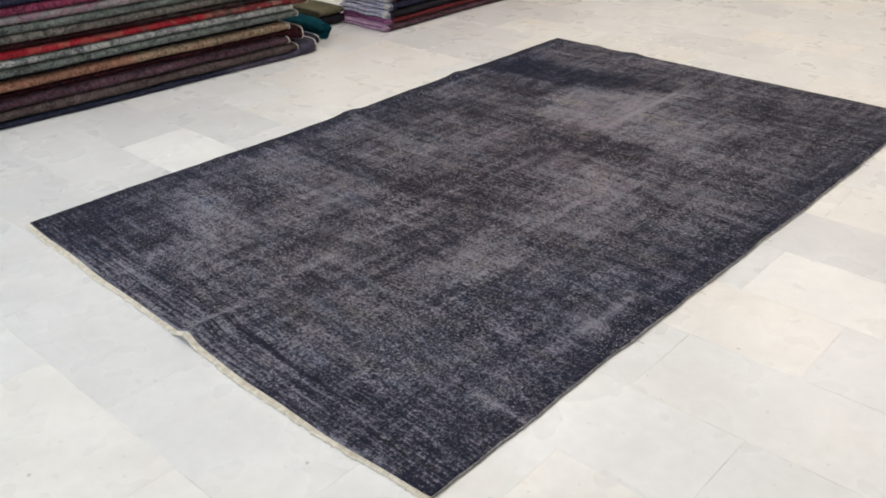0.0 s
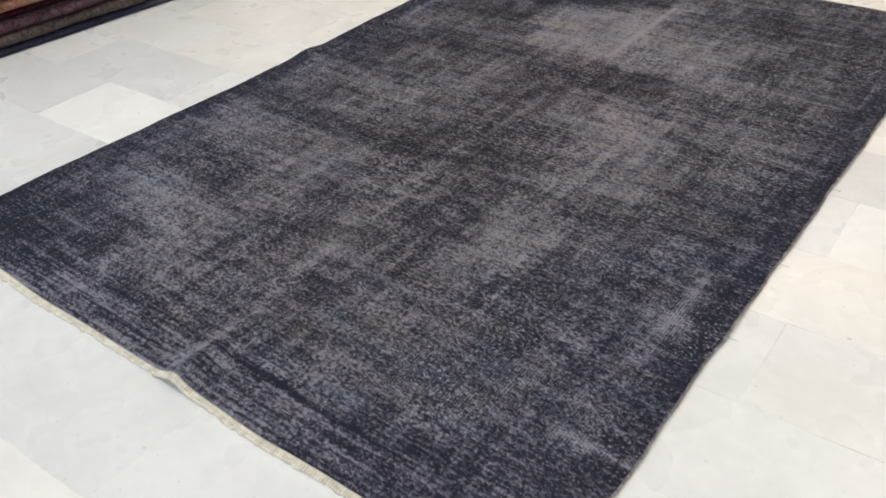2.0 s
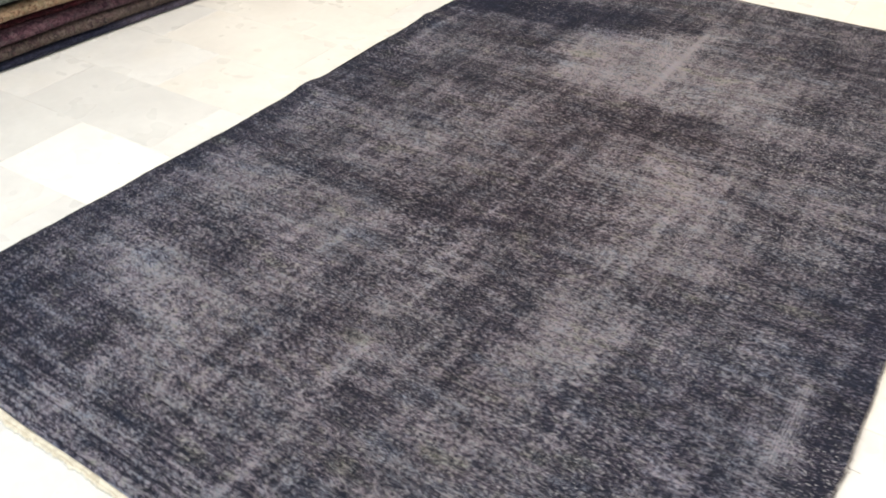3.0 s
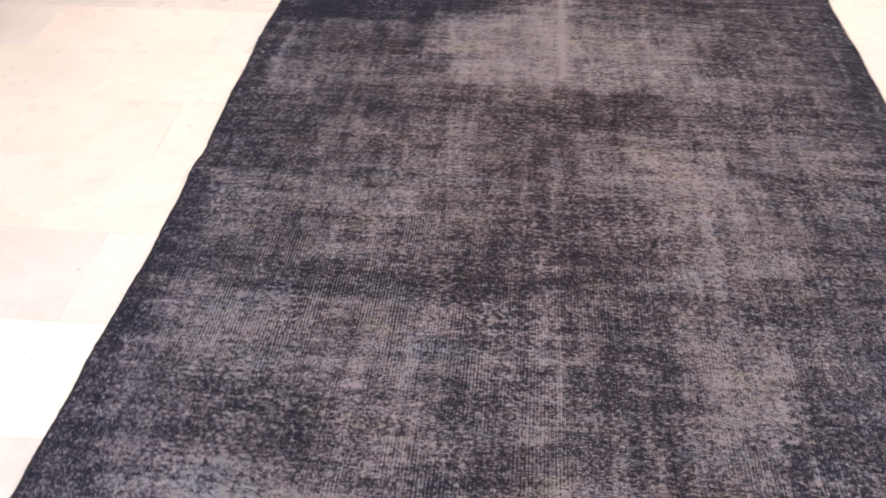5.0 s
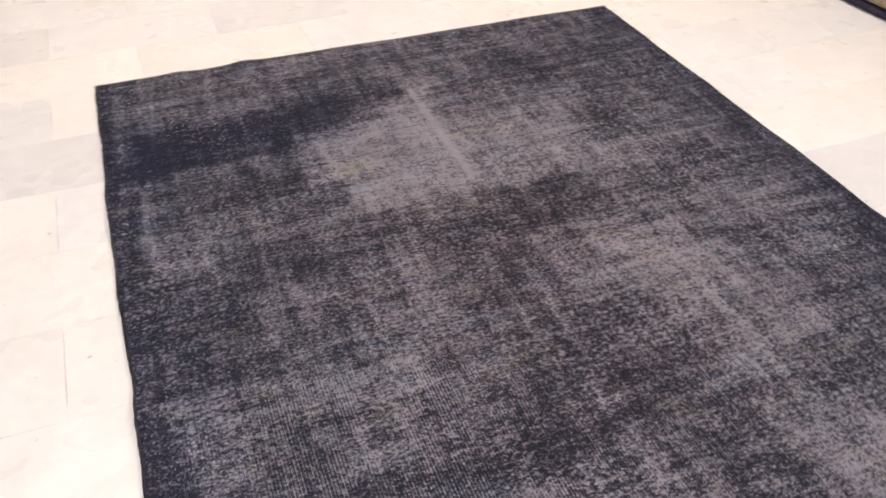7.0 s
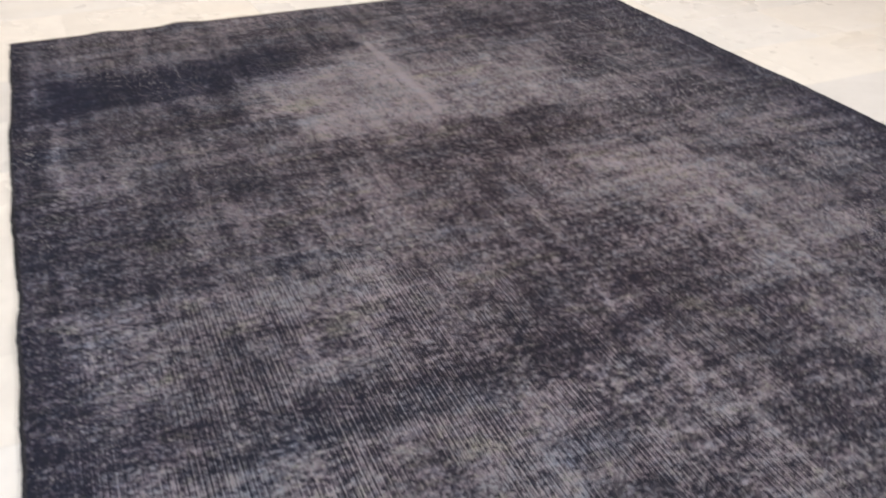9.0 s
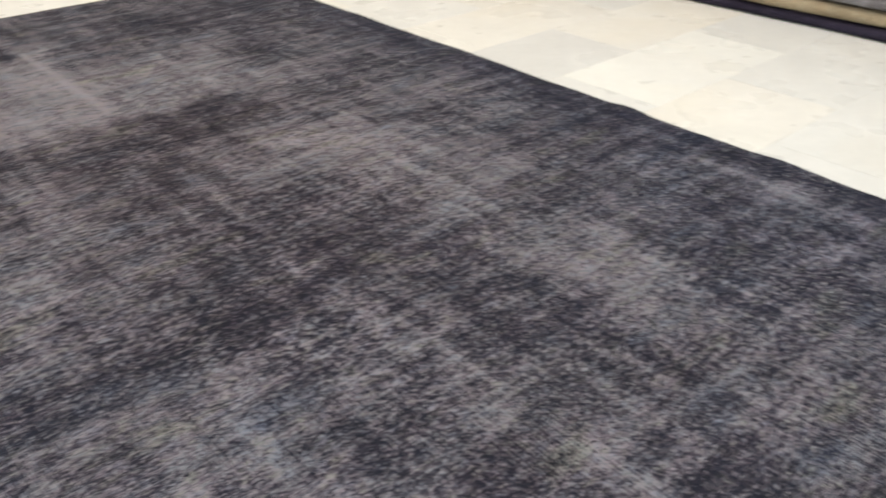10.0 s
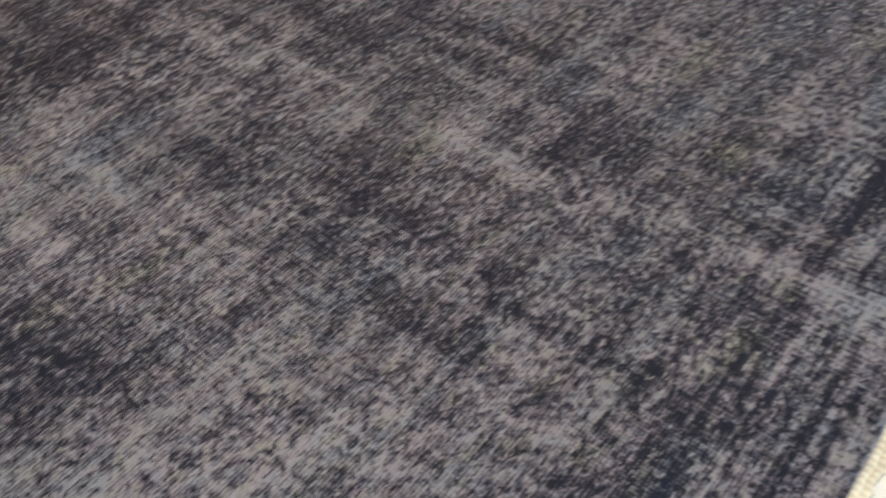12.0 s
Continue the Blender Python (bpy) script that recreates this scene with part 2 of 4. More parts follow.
CLOTH = {
    "navy": rug_cloth("cloth_navy", [(0.022, 0.026, 0.055), (0.035, 0.038, 0.075), (0.06, 0.05, 0.09), (0.012, 0.014, 0.03)]),
    "slate": rug_cloth("cloth_slate", [(0.030, 0.034, 0.065), (0.04, 0.042, 0.075), (0.016, 0.018, 0.035)], second=[(0.11, 0.095, 0.14), (0.15, 0.13, 0.18), (0.09, 0.075, 0.10)], split=1.45),
    "brown": rug_cloth("cloth_brown", [(0.105, 0.080, 0.074), (0.14, 0.108, 0.098), (0.12, 0.066, 0.076), (0.05, 0.04, 0.042)]),
    "purple": rug_cloth("cloth_purple", [(0.105, 0.05, 0.07), (0.14, 0.075, 0.095), (0.11, 0.085, 0.095), (0.05, 0.025, 0.04)]),
    "maroon": rug_cloth("cloth_maroon", [(0.035, 0.008, 0.012), (0.07, 0.012, 0.018), (0.02, 0.008, 0.012)]),
    "smoke": rug_cloth("cloth_smoke", [(0.045, 0.014, 0.018), (0.07, 0.018, 0.022), (0.025, 0.012, 0.014)], 0.05, second=[(0.055, 0.062, 0.060), (0.13, 0.135, 0.125), (0.09, 0.05, 0.055), (0.028, 0.030, 0.030)], split=1.08),
    "gold": rug_cloth("cloth_gold", [(0.38, 0.17, 0.11), (0.42, 0.21, 0.145), (0.34, 0.18, 0.12), (0.22, 0.09, 0.06)], second=[(0.33, 0.29, 0.19), (0.40, 0.36, 0.26), (0.30, 0.25, 0.16), (0.09, 0.075, 0.05)], split=1.02, contrast=1.1),
    "sage": rug_cloth("cloth_sage", [(0.165, 0.19, 0.165), (0.215, 0.24, 0.21), (0.165, 0.17, 0.185), (0.08, 0.09, 0.085)], 0.034),
    "ivory": rug_cloth("cloth_ivory", [(0.42, 0.43, 0.40), (0.48, 0.48, 0.44), (0.28, 0.23, 0.28), (0.24, 0.27, 0.24), (0.10, 0.10, 0.11)], 0.05, 0.85, contrast=1.15),
    "red": rug_cloth("cloth_red", [(0.34, 0.018, 0.028), (0.38, 0.025, 0.034), (0.30, 0.016, 0.024), (0.36, 0.025, 0.032), (0.42, 0.16, 0.11), (0.05, 0.03, 0.04)], 0.075, 0.8, second=[(0.11, 0.03, 0.035), (0.30, 0.05, 0.05), (0.30, 0.25, 0.19), (0.05, 0.045, 0.042), (0.12, 0.125, 0.105)], split=1.40, contrast=1.0),
    "olive": rug_cloth("cloth_olive", [(0.19, 0.175, 0.15), (0.25, 0.23, 0.20), (0.20, 0.15, 0.15), (0.08, 0.075, 0.07)], 0.034),
    "mauve": rug_cloth("cloth_mauve", [(0.36, 0.31, 0.34), (0.34, 0.19, 0.25), (0.28, 0.10, 0.15), (0.18, 0.21, 0.18), (0.40, 0.40, 0.36)], 0.055, contrast=0.9),
    "magenta": rug_cloth("cloth_magenta", [(0.26, 0.035, 0.09), (0.34, 0.07, 0.14), (0.30, 0.10, 0.14), (0.08, 0.02, 0.04)]),
    "teal": rug_cloth("cloth_teal", [(0.004, 0.062, 0.085), (0.006, 0.08, 0.105), (0.005, 0.05, 0.07)], 0.08, 0.85, contrast=0.5),
    "khaki": rug_cloth("cloth_khaki", [(0.155, 0.14, 0.085), (0.20, 0.18, 0.115), (0.14, 0.125, 0.085)], 0.1, contrast=0.5),
    "charcoal": rug_cloth("cloth_charcoal", [(0.016, 0.016, 0.020), (0.035, 0.032, 0.04), (0.02, 0.017, 0.024)]),
    "wine": rug_cloth("cloth_wine", [(0.15, 0.018, 0.026), (0.20, 0.035, 0.04), (0.06, 0.018, 0.022)], 0.04),
    "pink": rug_cloth("cloth_pink", [(0.60, 0.36, 0.54), (0.68, 0.47, 0.63), (0.46, 0.24, 0.40)], 0.05, 1.0, contrast=0.4),
    "fuchsia": rug_cloth("cloth_fuchsia", [(0.42, 0.13, 0.31), (0.52, 0.22, 0.40), (0.30, 0.08, 0.22)], 0.05, 0.9, contrast=0.4),
    "lilac": rug_cloth("cloth_lilac", [(0.50, 0.48, 0.62), (0.66, 0.63, 0.74), (0.34, 0.31, 0.45)], 0.03, 1.0, contrast=0.7),
    "plum": rug_cloth("cloth_plum", [(0.046, 0.037, 0.066), (0.062, 0.05, 0.082), (0.036, 0.03, 0.05)], 0.08, contrast=0.5),
    "sand": rug_cloth("cloth_sand", [(0.44, 0.335, 0.215), (0.50, 0.40, 0.275), (0.35, 0.26, 0.17)], 0.12, 0.8, contrast=0.4),
    "dove": rug_cloth("cloth_dove", [(0.22, 0.205, 0.22), (0.28, 0.265, 0.28), (0.20, 0.18, 0.19)], 0.08, 0.85, contrast=0.5),
    "overcast": rug_cloth("cloth_overcast", [(0.20, 0.185, 0.19), (0.30, 0.28, 0.28), (0.10, 0.092, 0.10), (0.42, 0.40, 0.39)], 0.014, 1.0, contrast=0.5),
    "rim": rug_cloth("cloth_rim", [(0.034, 0.035, 0.043), (0.055, 0.054, 0.061), (0.024, 0.025, 0.033)], 0.02, 1.0, contrast=0.4),
    "selvedge": rug_cloth("cloth_selvedge", [(0.66, 0.62, 0.56), (0.74, 0.70, 0.64), (0.60, 0.54, 0.48)], 0.05, 1.0, contrast=0.3),
}


def wobble(y, z, seed):
    """Small unevenness along a stack, shared by neighbouring layers."""
    return noise.noise(Vector((y * 1.7, z * 3.0, 3.7))), noise.noise(Vector((y * 5.0, z * 40.0, seed)))


def folded_rug(label, group, x, y0, y1, z0, z1, cloth, depth=0.62, lean=0.08, flip=1, end_cloth=None, bind="selvedge", seed=0.0, sag=0.35, cut=0.0, puff=0.0, drop=0.0):
    """A rug folded flat to a long bundle: a rounded fold to the front (towards flip * x) and a bound end at y1 and y0.
    lean: how far the front drifts over each metre of y. cut: how far the end slants. puff: how far the free end rises."""
    h = z1 - z0
    r = h / 2
    steps = max(12, int((y1 - y0) / 0.055))
    # fold profile: upper and lower face and a full round nose, then the slit between the two folds at the end
    prof = [(-depth, 0.04 * h), (-depth * 0.5, 0.0), (-r, 0.0)]
    nose = min(0.5 * h, 0.024)
    prof[-1] = (-nose * 1.9, 0.0)
    for k in range(1, 10):
        a = -math.pi / 2 + math.pi * k / 10
        prof.append((-nose + nose * math.cos(a), r + 0.43 * h * math.sin(a)))
    prof += [(-nose * 1.9, h), (-depth * 0.5, h), (-depth, 0.96 * h)]
    rings = []
    for s in range(steps + 1):
        f = s / steps
        y = y0 + (y1 - y0) * f
        w, q = wobble(y, z0, seed)
        shrink = 1.0 - 0.22 * max(0.0, 1 - min(f, 1 - f) * steps / 1.2) ** 2
        ring = []
        for px, pz in prof:
            zz = z0 + r + (pz - r) * shrink * (1 + 0.09 * q)
            zz += sag * 0.03 * w * min(1.0, z0 / 0.2)
            swell = max(0.0, 1 - (y1 - y) / 0.15) ** 0.7
            zz += swell * (puff * pz - drop)
            xx = x + flip * (px + 0.006 * q + 0.012 * w) + lean * (y - 1.2)
            ring.append((xx, y + cut * px * f, max(zz, 0.0008)))
        rings.append(ring if flip > 0 else ring[::-1])
    bm = bmesh.new()
    loft(bm, rings)
    body = mesh_object("folded_rug", bm, CLOTH[cloth])
    tagged(body, label, "rug", group)
    for ring, sgn in ((rings[-1], 1), (rings[0], -1)):
        path = [(p[0], p[1] + sgn * 0.002, p[2]) for p in ring]
        mid = [(p[0] - flip * 0.012, p[1] + sgn * 0.003, z0 + r + (p[2] - z0 - r) * 0.45) for p in ring[1:-1]]
        bm = bmesh.new()
        tube(bm, path[1:-1], 0.0034, 6)
        part("selvedge", bm, CLOTH[bind], body, "pale overcast selvedge")
        bm = bmesh.new()
        tube(bm, mid, 0.0036, 6)
        part("inner_fold", bm, CLOTH[end_cloth or cloth], body)
    if end_cloth:
        # the end shows the back of the cloth, doubled over in soft lips
        lips = 9
        rows = []
        for k in range(lips * 4 + 1):
            f = k / (lips * 4)
            zz = z0 + 0.001 + (h - 0.002) * f
            row = []
            for j in range(15):
                q = j / 14
                xx = x + flip * (-0.012 - (depth - 0.02) * q) + lean * (y0 - 1.2)
                n = noise.noise(Vector((xx * 9, zz * 60, seed)))
                lip = abs(math.sin(math.pi * (f * 2.0 + 0.3 * n)))
                side = min(1.0, 14 * q + 0.35)
                row.append((xx, y0 - 0.003 - (0.022 * lip ** 0.7 + 0.004 * math.sin(xx * 31 + seed)) * side - 0.008 * n, zz + 0.004 * n * math.sin(math.pi * f)))
            rows.append(row)
        rows = [[(p[0], y0 + 0.05, z0 + 0.001) for p in rows[0]]] + rows + [[(p[0], y0 + 0.05, z1 - 0.001) for p in rows[-1]]]
        bm = bmesh.new()
        loft(bm, rows, closed=False)
        part("end_face", bm, CLOTH[end_cloth], body, "faded " + end_cloth + " back of the rug")
        bm = bmesh.new()
        cx = x - flip * 0.024 + lean * (y0 - 1.2)
        tube(bm, [(cx + 0.021 * (1 - t / 26) * math.cos(t * 0.55), y0 - 0.020 - 0.0006 * t, z0 + r + (0.44 * h) * (1 - t / 26) * math.sin(t * 0.55)) for t in range(24)], 0.0042, 6)
        part("rolled_edge", bm, CLOTH["selvedge" if end_cloth == "lilac" else end_cloth], body, "pale rolled edge of the fold")
    return body


# the long stack of floral rugs: heights, colours, ends, how far each stands forward
TALL = "tall stack of folded floral rugs"
FLORAL = (
    ("slate", 0.001, 0.030, 1.985, 0.000, "dark slate and navy rug folded at the bottom of a stack"),
    ("brown", 0.030, 0.078, 1.87, 0.000, "greyish brown worn rug folded in a stack"),
    ("purple", 0.078, 0.124, 1.82, -0.004, "dusty purple worn rug folded in a stack"),
    ("maroon", 0.124, 0.158, 1.93, -0.030, "dark maroon rug folded and set back in a stack"),
    ("gold", 0.158, 0.198, 1.825, 0.004, "peach and gold floral rug folded in a stack"),
    # dark strip put in as the shade between the gold and sage rugs
    ("charcoal", 0.198, 0.216, 1.80, -0.040, "dark set-back strip for the shaded gap between two rugs"),
    ("sage", 0.216, 0.256, 1.89, 0.000, "grey green faded rug folded in a stack"),
    ("ivory", 0.256, 0.292, 1.86, 0.004, "ivory floral rug folded in a stack"),
    ("red", 0.292, 0.322, 1.96, 0.000, "bright red floral rug folded in a stack"),
    ("smoke", 0.322, 0.352, 1.90, -0.025, "dark maroon and smoky green rug folded in a stack"),
    ("olive", 0.352, 0.392, 1.88, 0.000, "olive brown faded rug folded in a stack"),
    ("sage", 0.392, 0.432, 1.86, 0.002, "sage green faded rug folded in a stack"),
    ("mauve", 0.432, 0.470, 1.90, 0.002, "mauve and ivory floral rug folded in a stack"),
    ("magenta", 0.470, 0.508, 1.87, 0.000, "magenta floral rug folded in a stack"),
    ("navy", 0.508, 0.550, 1.89, -0.004, "navy rug folded near the top of a stack"),
    ("olive", 0.550, 0.592, 1.87, 0.000, "olive rug folded on top of a stack"),
)
for i, (cloth, z0, z1, y1, out, label) in enumerate(FLORAL):
    folded_rug(label, TALL, -0.915 + out, -0.42 + 0.05 * math.sin(i * 2.3), y1, z0, z1, cloth, seed=i * 1.37, puff={0: 1.6, 3: 1.3, 8: 1.0}.get(i, 0.0), drop={3: 0.048, 8: 0.016}.get(i, 0.0))
folded_rug("navy rug with a white edge folded beside a tall stack", TALL, -0.972, 1.99, 2.085, 0.001, 0.064, "navy", depth=0.4, lean=0.03, seed=31.0)

# teal bundle and khaki bundle lying between the stacks
SMALL = "loose folded rugs between the stacks"


def rolled_rug(label, group, cloth, x0, x1, y, radius):
    """A rug rolled up along x, lying on the floor, its spiral end at x1."""
    bm = bmesh.new()
    turns, n = 3.2, 64
    outer = [(radius * (1 - 0.90 * t / n), 2 * math.pi * turns * t / n + 2.4) for t in range(n + 1)]
    thick = radius * 0.90 / turns * 0.72
    rings = []
    for k in range(13):
        f = k / 12
        x = x0 + (x1 - x0) * f
        sag = 1 - 0.12 * abs(noise.noise(Vector((x * 4, y, 2.2))))
        close = 1 - 0.22 * max(0.0, (f - 0.72) / 0.28) ** 2
        line = [(x + 0.012 * math.sin(3 * a) * f, y + r * close * (1 + 0.06 * math.sin(3 * a + 9 * f)) * math.cos(a) * 1.12, radius * 0.93 * close + r * close * math.sin(a) * 0.93 * sag) for r, a in outer]
        back = [(x + 0.012 * math.sin(3 * a) * f, y + (r - thick) * close * (1 + 0.06 * math.sin(3 * a + 9 * f)) * math.cos(a) * 1.12, radius * 0.93 * close + (r - thick) * close * math.sin(a) * 0.93 * sag) for r, a in outer[::-1]]
        rings.append([(p[0], p[1], max(0.0012, p[2])) for p in line + back])
    loft(bm, rings, cap=False)
    va, vb = rings[0], rings[-1]
    m = n + 1
    for ring in (va, vb):
        vs = [bm.verts.new(p) for p in ring]
        for i in range(n):
            bm.faces.new((vs[i], vs[i + 1], vs[2 * m - 2 - i], vs[2 * m - 1 - i]))
    body = tagged(mesh_object("rolled_rug", bm, CLOTH[cloth]), label, "rug", group)
    bm = bmesh.new()
    tube(bm, [(p[0] + 0.002, p[1], p[2]) for p in rings[-1][:m]], 0.0025, 5)
    part("selvedge", bm, CLOTH[cloth], body)
    return body


rolled_rug("dark teal rug rolled up beside a stack of rugs", SMALL, "teal", -1.55, -1.035, 2.195, 0.066)
folded_rug("khaki backed rug folded flat on the floor", SMALL, -1.22, 2.325, 2.50, 0.062, 0.100, "khaki", depth=0.6, lean=0.0, bind="khaki", seed=43.0)
folded_rug("charcoal rug folded flat under a khaki one", SMALL, -1.215, 2.325, 2.50, 0.001, 0.062, "charcoal", depth=0.6, lean=0.0, bind="charcoal", seed=44.0)

# the stack of dark red rugs with pink and lilac ends
WINE = "stack of dark red rugs with pastel ends"
for i, (cloth, end, z0, z1, y0, out, label) in enumerate((
    ("purple", "pink", 0.001, 0.040, 2.525, 0.0, "dusty maroon rug folded to a pink end"),
    ("wine", "fuchsia", 0.040, 0.072, 2.55, -0.004, "wine red rug folded to a fuchsia end"),
    ("charcoal", "lilac", 0.072, 0.118, 2.54, -0.006, "charcoal rug folded to a lilac end"),
    ("navy", "lilac", 0.118, 0.165, 2.56, -0.004, "navy rug folded to a lilac end"),
    ("wine", "lilac", 0.165, 0.205, 2.55, 0.0, "wine red rug folded to a lilac end"),
    ("charcoal", "pink", 0.205, 0.245, 2.56, -0.004, "charcoal rug folded on top of a stack"),
)):
    folded_rug(label, WINE, -0.864 + out, y0, 4.55 + 0.05 * math.sin(i * 1.9), z0, z1, cloth, depth=0.42, lean=0.016, end_cloth=end, bind="pink" if i < 2 else "lilac", seed=51 + i)

# the stack of dark rugs on the other side of the floor
DARK = "stack of plum and sand rugs"
for i, (cloth, z0, z1, y0, out, label) in enumerate((
    ("plum", 0.001, 0.031, 0.70, 0.0, "dark plum rug folded at the bottom of a stack"),
    ("sand", 0.032, 0.079, 0.71, 0.010, "sand coloured rug folded in a stack"),
    ("dove", 0.081, 0.120, 0.70, 0.018, "dove grey rug folded in a stack"),
    ("charcoal", 0.121, 0.160, 0.72, 0.022, "charcoal rug folded in a stack"),
    ("wine", 0.161, 0.205, 0.71, 0.016, "wine red rug folded in a stack"),
    ("olive", 0.205, 0.245, 0.72, 0.012, "olive rug folded on top of a stack"),
)):
    folded_rug(label, DARK, 2.933 + out, y0 + 0.008, 3.55 + 0.05 * math.sin(i * 1.9), z0, z1, cloth, depth=0.62, lean=-0.055, flip=-1, seed=71 + i, bind="dove")


# clear film drawn over the end of the dark stack
def plastic_film():
    g = Nodes("clear_film")
    v = g.coord()
    g.bump(g.noise(v, 30, 4, 0.6, 1.0), 0.6, 0.01)
    mat = g.done((0.84, 0.89, 0.98), 0.28, Transmission_Weight=0.2, IOR=1.15, Alpha=0.62)
    bm = bmesh.new()
    n, m = 40, 26
    grid = []
    for i in range(n):
        row = []
        for j in range(m):
            u, w = i / (n - 1), j / (m - 1)
            # over the top, down the end, then out across the floor
            if u < 0.25:
                y, z = 0.80 - 0.11 * u / 0.25, 0.258
            elif u < 0.6:
                k = (u - 0.25) / 0.35
                y, z = 0.688 - 0.012 * math.sin(math.pi * k) - 0.010 * k, 0.258 * (1 - k) + 0.006 * k
            else:
                k = (u - 0.6) / 0.4
                y, z = 0.678 - (0.14 + 0.12 * w) * k, 0.006
            x = 2.892 + 0.68 * w - 0.055 * (y - 1.2) + 0.10 * max(0.0, u - 0.6)
            q = noise.noise(Vector((x * 11, y * 17 + z * 13, 1.3)))
            fold = -0.008 * (1 + math.sin(26 * w + 5 * q))
            row.append(bm.verts.new((x + 0.010 * q, y + (fold + 0.010 * q) * min(1.0, 4 * u), max(0.003, z + (0.010 * q if z < 0.25 else 0.004 * q) + (0.012 * abs(q) if u > 0.6 else 0.0)))))
        grid.append(row)
    for a, b in zip(grid, grid[1:]):
        for j in range(m - 1):
            bm.faces.new((a[j], a[j + 1], b[j + 1], b[j]))
    ob = mesh_object("plastic_film", bm, mat)
    mod = ob.modifiers.new("thickness", "SOLIDIFY")
    mod.thickness = 0.0008
    return tagged(ob, "clear crumpled plastic film over the end of a rug stack", "plastic film")


plastic_film()


# ---- the overdyed rug on the floor ----
RUG_W, RUG_L = 1.942, 3.022


def soft(d, edge):
    return 1.0 / (1.0 + np.exp(np.clip(d / edge, -40, 40)))


def clouds(x, y, cell, seed):
    """Smooth random heights between -1 and 1, a new one in each cell."""
    grid = np.random.default_rng(seed).uniform(-1, 1, (160, 160))
    u, v = x / cell + 8.0, y / cell + 8.0
    i, j = np.floor(u).astype(int), np.floor(v).astype(int)
    s, t = u - i, v - j
    s, t = s * s * (3 - 2 * s), t * t * (3 - 2 * t)
    low = grid[j % 160, i % 160] * (1 - s) + grid[j % 160, (i + 1) % 160] * s
    high = grid[(j + 1) % 160, i % 160] * (1 - s) + grid[(j + 1) % 160, (i + 1) % 160] * s
    return low * (1 - t) + high * t


class Wear:
    """How far the pile is worn, from 0 (full, dark) to 1 (bare, pale), over the rug's plane."""

    def __init__(self, x, y):
        self.x, self.y = x, y
        # the edges of a worn field break off row by row, and a little thread by thread
        self.bent_x = x + 0.034 * clouds(x, y * 3.0, 0.12, 1) + 0.030 * clouds(x, y * 5.0, 0.06, 2) + 0.020 * clouds(x, y * 4, 0.025, 3)
        self.bent_y = y + 0.020 * clouds(x * 2.4, y, 0.12, 4) + 0.018 * clouds(x * 3.0, y, 0.06, 5) + 0.010 * clouds(x, y, 0.02, 6)
        self.value = np.full_like(x, 0.46)
        self.value += 0.09 * clouds(x, y * 3.4, 0.26, 7) + 0.08 * clouds(x * 3.6, y, 0.24, 8)
        self.brown = np.zeros_like(x)
        self.thread = np.zeros_like(x)
        self.ribs = np.zeros_like(x)

    def inside(self, x0, y0, x1, y1, edge, tilt=0.0, ragged=True):
        px, py = (self.bent_x, self.bent_y) if ragged else (self.x, self.y)
        u, v = px - (x0 + x1) / 2, py - (y0 + y1) / 2 - tilt * (px - (x0 + x1) / 2)
        return soft(np.abs(u) - abs(x1 - x0) / 2, edge) * soft(np.abs(v) - abs(y1 - y0) / 2, edge)

    def patch(self, x0, y0, x1, y1, level, edge=0.014, tilt=0.0, much=0.8):
        """Worn to one level within a ragged field."""
        self.value += (level - self.value) * much * self.inside(x0, y0, x1, y1, edge, tilt)

    def streak(self, x0, y0, x1, y1, amount, edge=0.005):
        """A clean line along the rows or the warp, paler or darker than its ground."""
        self.value += amount * self.inside(x0, y0, x1, y1, edge, 0.0, False)

    def line(self, x0, y0, x1, y1, amount, edge):
        """Bare warp left by a fold."""
        k = self.inside(x0, y0, x1, y1, edge, 0.0, False)
        self.value += 0.5 * amount * k
        self.thread += amount * k

    def bared(self, x0, y0, x1, y1, amount):
        """Where the foundation's warp shows."""
        self.ribs = np.maximum(self.ribs, amount * self.inside(x0, y0, x1, y1, 0.04))

    def tint(self, x0, y0, x1, y1, amount, edge=0.10):
        self.brown += amount * soft(np.abs(self.x - (x0 + x1) / 2) - (x1 - x0) / 2, edge) * soft(np.abs(self.y - (y0 + y1) / 2) - (y1 - y0) / 2, edge)


